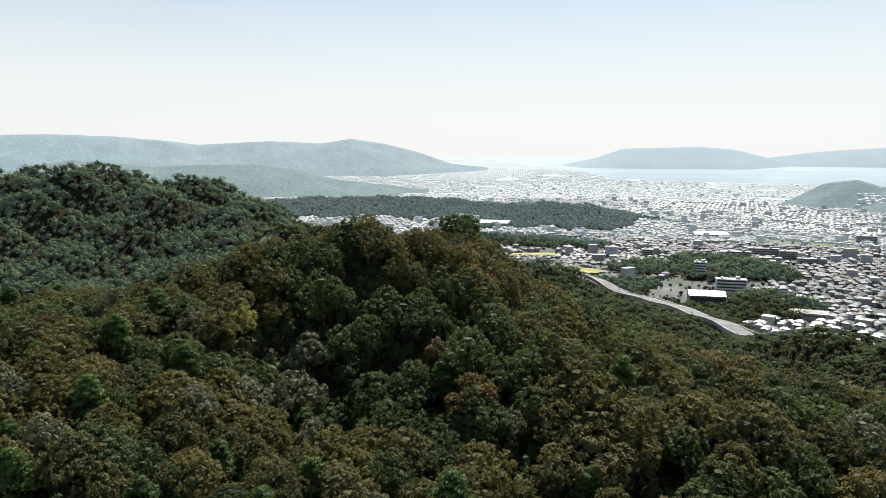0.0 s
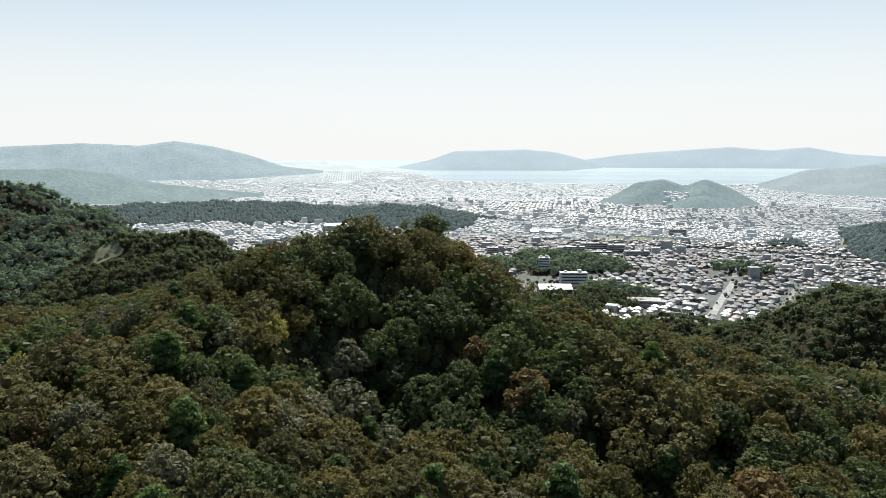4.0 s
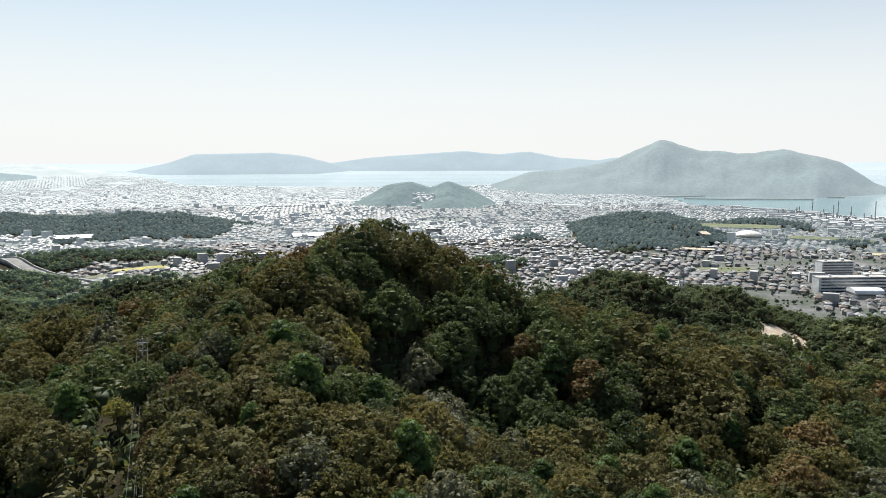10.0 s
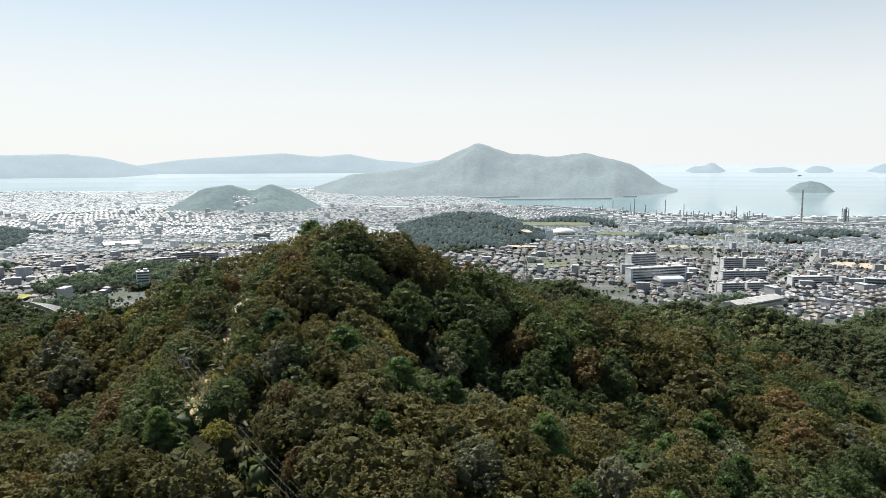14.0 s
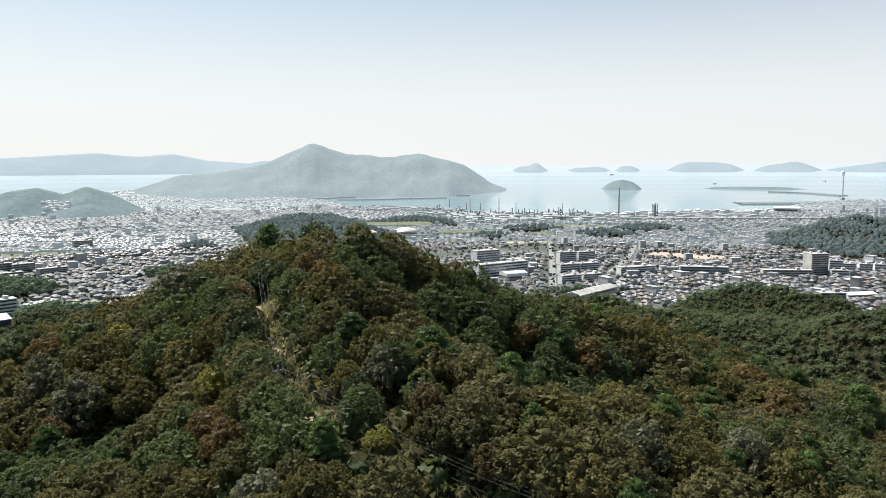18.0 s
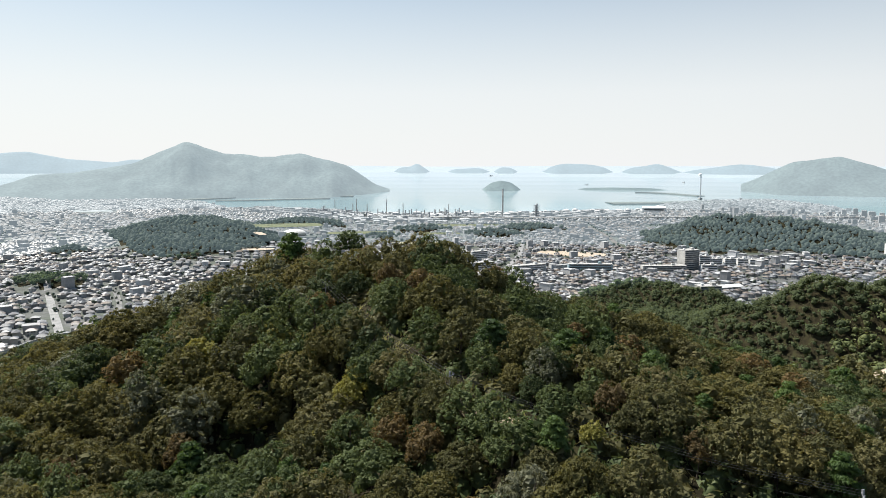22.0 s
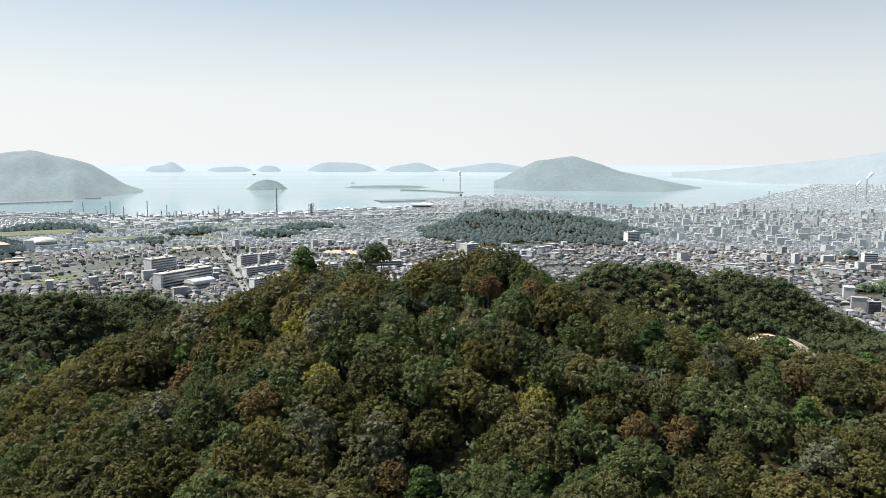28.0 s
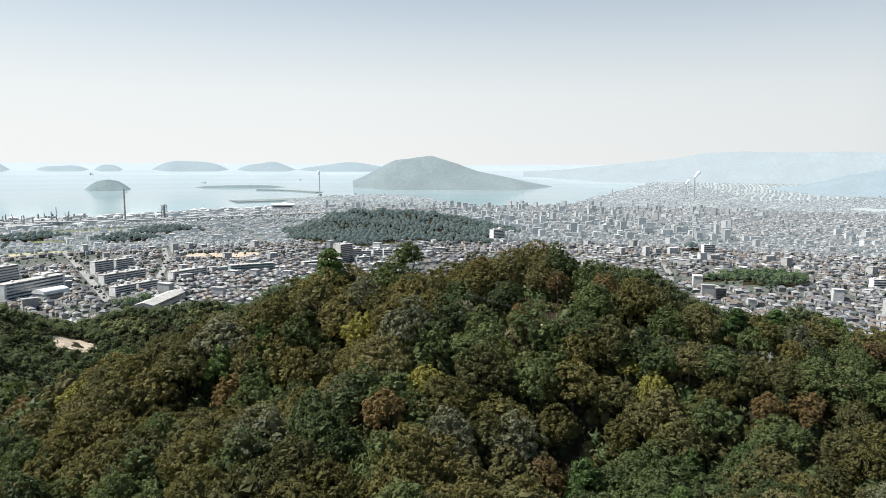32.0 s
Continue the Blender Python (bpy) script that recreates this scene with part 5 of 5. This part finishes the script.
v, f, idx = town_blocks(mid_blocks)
tagged(new("backdrop_blocks", raw_mesh("backdrop_blocks", v, f, [MID_WALL, MID_WALL], idx)), "mid-rise blocks of the town centre with painted haze", "buildings", kind="stuff")
v, f, idx = town_blocks(houses)
tagged(new("town_houses", raw_mesh("town_houses", v, f, [WALLS, ROOFS], idx)), "thousands of low houses with grey tiled roofs", "houses", kind="stuff")
v, f, idx = town_blocks(blocks)
tagged(new("town_blocks", raw_mesh("town_blocks", v, f, [BLOCKS, BLOCKS], idx)), "pale mid-rise blocks and works buildings of the town", "buildings", kind="stuff")

# white houses climbing the saddle of the twin hill, haze painted in as glow
rows = []
for k in range(34):
    b, r = random.gauss(20.9, 0.55), random.uniform(2335, 2405)
    rows.append((*polar(b, r), -158 + 82 * max(0.0, 1 - abs(r - 2480) / 170) ** 0.85 + 1.5, random.uniform(9, 15), random.uniform(8, 12), random.uniform(4, 7), 1.5, random.uniform(0, 3)))
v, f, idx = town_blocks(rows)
tagged(new("saddle_houses", raw_mesh("saddle_houses", v, f, [FAR_HAZE_GLOW, FAR_HAZE_GLOW], idx)), "houses climbing the saddle of a wooded hill, paled by painted haze", "houses", kind="stuff")

# the houses nearest the hill, one by one
models = []
for w, d, h, rise in [(7.6, 6.0, 5.0, 1.6), (6.8, 5.8, 5.2, 1.5), (8.6, 6.4, 4.9, 1.9), (7.4, 6.6, 2.9, 1.6), (8.8, 6.0, 5.2, 1.6), (6.6, 5.6, 5.3, 1.4)]:
    wall = box(bmesh.new(), 0, 0, -1.2, w, d, h + 1.2, 0.06)
    box(wall, w * 0.22, -d / 2 - 0.8, -1.2, w * 0.42, 1.8, 1.2 + h * 0.45)
    wm = bpy.data.meshes.new("wall")
    wall.to_mesh(wm)
    wall.free()
    wm.materials.append(WALL_ONE)
    e = 0.6
    W, D, k = w / 2 + e, d / 2 + e, max(0.4, (w - d) / 2 + 0.6)
    vs = [(-W, -D, h - 0.2), (W, -D, h - 0.2), (W, D, h - 0.2), (-W, D, h - 0.2), (-W, -D, h), (W, -D, h), (W, D, h), (-W, D, h), (-k, 0, h + rise), (k, 0, h + rise)]
    fs = [(3, 2, 1, 0), (0, 1, 5, 4), (1, 2, 6, 5), (2, 3, 7, 6), (3, 0, 4, 7), (4, 5, 9, 8), (6, 7, 8, 9), (5, 6, 9), (7, 4, 8)]
    rm = raw_mesh("roof", vs, fs, [ROOF_ONE])
    gm = bmesh.new()
    for sx in (-0.28, 0.05, 0.3):
        for z0 in ((0.9, 3.3) if h > 4 else (0.9,)):
            for side in (-1, 1):
                box(gm, sx * w, side * (d / 2 + 0.02), z0, 1.5, 0.12, 1.1)
    me = bpy.data.meshes.new("window")
    gm.to_mesh(me)
    gm.free()
    me.materials.append(GLASS)
    models.append((wm, rm, me))
homes.sort(key=lambda h: abs(math.hypot(h[0], h[1]) - 520))
for n, (x, y, z, w, d, h, rise, t) in enumerate(homes[:290]):
    wm, rm, gm = models[n % len(models)]
    root = new("house")
    root.location, root.rotation_euler = (x, y, z), (0, 0, t)
    part("wall", wm, None, root)
    part("roof", rm, None, root)
    part("glazing", gm, None, root)["kind"] = "stuff"
    tagged(root, "detached house with a hipped tiled roof", "house", "houses below the hill")
if homes[290:]:
    v, f, idx = town_blocks(homes[290:])
    tagged(new("edge_houses", raw_mesh("edge_houses", v, f, [WALLS, ROOFS], idx)), "crowded low houses at the edge of town", "houses", kind="stuff")


# ---- on the hill: trail, clearing, poles, wires ----
ribbon("path_trail", "worn sandy trail between the trees", TRAIL, 2.6, 0.12, DIRT, category="trail", step=1.5, thick=0.4)


# straw-coloured grass along the trail's verges
line = smooth_line(TRAIL, 0.5)
gp = np.array([line[k] for k in rng.integers(0, len(line), 1500)])
gp = gp + rng.normal(0, 0.95, gp.shape)
gz = land(gp[:, 0], gp[:, 1])
base = np.column_stack([gp, gz + 0.05])
lean = rng.normal(0, 0.28, base.shape)
lean[:, 2] = rng.uniform(0.25, 0.7, len(base))
wide = rng.normal(0, 0.09, base.shape)
wide[:, 2] = 0
tips = np.stack([base - wide, base + wide, base + lean], 1).reshape(-1, 3)
tagged(new("trail_grass", raw_mesh("trail_grass", tips, np.arange(len(tips)).reshape(-1, 3), [STRAW])), "dry yellowish grass along the sandy trail", "grass", kind="stuff")


def clearing(x, y, radius, mat, label):
    """Open ground that follows the slope, with a ragged edge."""
    bm = bmesh.new()
    grid = 22
    def at(i, j):
        px, py = x + (i / grid - 0.5) * 2 * radius, y + (j / grid - 0.5) * 2 * radius
        return bm.verts.new((px, py, float(land(px, py)) + 0.25 + 0.9 * noise.noise(Vector((px * 0.13, py * 0.13, 1)))))
    vv = [[at(i, j) for j in range(grid + 1)] for i in range(grid + 1)]
    for i in range(grid):
        for j in range(grid):
            if math.hypot(i + 0.5 - grid / 2, j + 0.5 - grid / 2) < grid / 2 * (0.93 + 0.2 * noise.noise(Vector((i * 0.31, j * 0.27, 4.0)))):
                bm.faces.new((vv[i][j], vv[i + 1][j], vv[i + 1][j + 1], vv[i][j + 1]))
    bmesh.ops.delete(bm, geom=[v for v in bm.verts if not v.link_faces], context="VERTS")
    me = bpy.data.meshes.new("ground_clearing")
    bm.to_mesh(me)
    bm.free()
    me.materials.append(mat)
    return tagged(new("ground_clearing", me), label, "bare ground", kind="structure")


clearing(*CLEARINGS[0], CLEARED, "bare pale earth where the hillside was cleared")
clearing(*CLEARINGS[2], CLEARED, "small bare sandy yard among woods below the hill")
clearing(*CLEARINGS[3], GRASS, "small green fields in a wooded valley")


def utility_pole(x, y, h, turn):
    root = holder("utility_pole", x, y, turn)
    part("pole", tube(bmesh.new(), 0, 0, -0.5, 0.10, 0.07, h + 0.5, 10), STEEL, root)
    for k, z in enumerate((h - 0.5, h - 1.3)):
        arm = part("crossarm", box(bmesh.new(), 0, 0, z, 1.2 - 0.2 * k, 0.07, 0.07), STEEL, root)
        for s in (-0.5, 0, 0.5):
            o = part("insulator", tube(bmesh.new(), 0, 0, 0, 0.05, 0.035, 0.2, 8), STEEL, arm)
            o.location = (s * (1 - 0.2 * k), 0, z + 0.09)
    return tagged(root, "slim grey concrete utility pole with crossarms", "pole", "utility poles"), Vector((x, y, root.location.z + h - 0.3))


POLES = [(-22.7, -24.5, 7.5, 12), (-17.9, -63.2, 3.8, 35), (3.5, -88.0, 4.4, 50)]
tops = [utility_pole(*p)[1] for p in POLES]


def wire(a, b, sag):
    cv = bpy.data.curves.new("wire", "CURVE")
    cv.dimensions, cv.bevel_depth, cv.bevel_resolution = "3D", 0.014, 1
    sp = cv.splines.new("POLY")
    sp.points.add(16)
    for k in range(17):
        t = k / 16
        p = a.lerp(b, t) - Vector((0, 0, sag * 4 * t * (1 - t)))
        sp.points[k].co = (*p, 1)
    cv.materials.append(CABLE)
    return tagged(new("power_line", cv), "thin black overhead wire between poles", "wire", "overhead wires")


for a, b in zip(tops, tops[1:]):
    side = (b - a).cross(Vector((0, 0, 1))).normalized()
    for s in (-0.48, 0.0, 0.48):
        wire(a + side * s, b + side * s, 0.9)
    wire(a - Vector((0, 0, 1.0)), b - Vector((0, 0, 1.0)), 1.2)


def pylon(x, y, h, turn):
    """A lattice mast: four leaning legs, braces and three arms."""
    root = holder("transmission_tower", x, y, turn)
    def bar(bm, a, b, r):
        d = Vector(b) - Vector(a)
        m = Matrix.Translation((Vector(a) + Vector(b)) / 2) @ d.to_track_quat("Z", "Y").to_matrix().to_4x4()
        bmesh.ops.create_cone(bm, cap_ends=True, segments=5, radius1=r, radius2=r, depth=d.length, matrix=m)
    def w(z):
        return 2.4 * (1 - z / h) + 0.5
    for sx in (-1, 1):
        for sy in (-1, 1):
            bm = bmesh.new()
            bar(bm, (sx * w(0), sy * w(0), -0.5), (sx * w(h), sy * w(h), h), 0.16)
            part("leg", bm, STEEL, root)
    bm = bmesh.new()
    n = 7
    for k in range(n):
        z0, z1 = h * k / n, h * (k + 1) / n
        for s in (-1, 1):
            bar(bm, (-w(z0), s * w(z0), z0), (w(z1), s * w(z1), z1), 0.08)
            bar(bm, (w(z0), s * w(z0), z0), (-w(z1), s * w(z1), z1), 0.08)
            bar(bm, (s * w(z0), -w(z0), z0), (s * w(z1), w(z1), z1), 0.08)
            bar(bm, (s * w(z0), w(z0), z0), (s * w(z1), -w(z1), z1), 0.08)
    part("bracing", bm, STEEL, root)
    for z in (0.68, 0.81, 0.94):
        bm = bmesh.new()
        bar(bm, (-4.5, 0, h * z), (4.5, 0, h * z), 0.14)
        bar(bm, (-4.5, 0, h * z), (0, 0, h * z + 1.6), 0.08)
        bar(bm, (4.5, 0, h * z), (0, 0, h * z + 1.6), 0.08)
        part("arm", bm, STEEL, root)
    return tagged(root, "grey steel lattice transmission tower in woods", "pylon", "transmission towers")


pylon(32, 420, 27, 20)
pylon(560, 430, 26, -40)
pylon(1090, 560, 30, -40)
pylon(-640, 1180, 30, 40)
pylon(1030, 250, 30, -50)

# ---- harbour: viaduct, pipework, spits, boats ----
line = smooth_line([(430, 1960), (560, 1800), (760, 1690), (998, 1615), (1304, 1545), (1560, 1490), (1760, 1380)], 28)
root = new("rail_viaduct")
root.location = (*line[0], PLAIN)
for k, ((ax, ay), (bx, by)) in enumerate(zip(line, line[1:])):
    d, a = math.hypot(bx - ax, by - ay), math.atan2(by - ay, bx - ax)
    o = part("deck", box(bmesh.new(), 0, 0, 8.5, d + 0.3, 11, 2.0, 0.15), CONCRETE, root)
    o.location, o.rotation_euler = ((ax + bx) / 2 - line[0][0], (ay + by) / 2 - line[0][1], 0), (0, 0, a)
    o = part("pier", box(bmesh.new(), 0, 0, -1, 2.4, 6.5, 9.6, 0.15), CONCRETE, root)
    o.location, o.rotation_euler = (ax - line[0][0], ay - line[0][1], 0), (0, 0, a)
tagged(root, "long grey concrete railway viaduct before the harbour", "viaduct")

bm = bmesh.new()
for k in range(230):
    b = random.uniform(-22, -7.5)
    x, y = polar(b, shore(b) - random.uniform(25, 260))
    z, q = PLAIN, random.random()
    if q < 0.4:
        tube(bm, x, y, z - 1, random.uniform(1.2, 3), random.uniform(1.0, 2.6), random.uniform(8, 26), 8)
    elif q < 0.8:
        box(bm, x, y, z - 1, random.uniform(6, 22), random.uniform(6, 16), random.uniform(5, 17))
    else:
        box(bm, x, y, z + random.uniform(3, 7), random.uniform(30, 70), 1.6, 1.6)
me = bpy.data.meshes.new("refinery_plant")
bm.to_mesh(me)
bm.free()
me.materials.append(STACKS)
tagged(new("refinery_plant", me), "dense grey pipework and vessels of a refinery", "refinery", kind="stuff")

SPITS = [((-0.5, 3010), (-3, 3000), (-6, 3040), (-9.5, 3080), 60), ((3, 3060), (-2, 3170), (-7, 3200), (-11.5, 3220), 80),
         ((-33, 2850), (-36, 2900), (-38.5, 2960), (-41, 3050), 120), ((-40, 3330), (-38, 3430), (-36.5, 3480), (-35, 3500), 50)]
for spit in SPITS:
    pts = [polar(b, r) for b, r in spit[:-1]]
    ribbon("ground_spit", "low flat spit of reclaimed land in the bay", pts, spit[-1], 1.2, SPIT, category="land", step=40, thick=4)


def boat(b, r, size, turn):
    x, y = polar(b, r)
    root = holder("ship", x, y, turn, float(plain_z(r)) - 2.2)
    hull = bmesh.new()
    box(hull, 0, 0, 0, 26 * size, 5 * size, 3.2 * size)
    for v in hull.verts:
        if v.co.x > 10 * size:
            v.co.y *= 0.15
            v.co.x += 3 * size
        if v.co.z < 0.5:
            v.co.y *= 0.7
    part("hull", hull, STEEL, root)
    part("deckhouse", box(bmesh.new(), -8 * size, 0, 3.2 * size, 6 * size, 4 * size, 4 * size, 0.1), WHITE, root)
    part("mast", tube(bmesh.new(), 4 * size, 0, 3.2 * size, 0.25 * size, 0.15 * size, 6 * size, 6), WHITE, root)
    return tagged(root, "small dark cargo ship anchored in the bay", "ship", "ships")


boat(-23.1, 4380, 1.0, 20)
boat(-38.5, 4060, 0.9, 80)
boat(-31, 3900, 0.7, 150)
boat(-57, 3300, 0.6, 40)


INTERCHANGE = [((60.4, 1900), (59.9, 2050), (59.2, 2250), (59.3, 2420)), ((58.7, 1900), (59.0, 2060), (59.3, 2250))]


def plume(x, y, z, size, drift):
    """Steam drifting from a chimney: overlapping soft puffs that widen downwind."""
    bm = bmesh.new()
    for k in range(14):
        q = k / 13
        r = size * (0.10 + 0.16 * q) * random.uniform(0.8, 1.2)
        m = Matrix.Translation((drift[0] * size * q + random.uniform(-0.05, 0.05) * size, drift[1] * size * q, r * 0.6 + size * 0.55 * q))
        bmesh.ops.create_icosphere(bm, subdivisions=2, radius=r, matrix=m)
    for v in bm.verts:
        v.co += Vector((1, 1, 1)) * 0.05 * size * noise.noise(v.co * (4 / size))
    me = bpy.data.meshes.new("steam_plume")
    bm.to_mesh(me)
    bm.free()
    me.materials.append(STEAM)
    ob = new("steam_plume", me)
    ob.location = (x, y, z)
    return tagged(ob, "white steam rising from a factory chimney", "steam", kind="stuff")


plume(2944, 1027, -50, 30, (0.5, -0.4))
plume(2925, 1057, -79, 22, (0.5, -0.4))
plume(2037, 2429, -53, 26, (-0.1, 0.1))
for pts in INTERCHANGE:
    ribbon("road_interchange", "pale concrete ramps of a far motorway junction", [polar(*p) for p in pts], 16, 6.0, CONCRETE, step=40, thick=3)
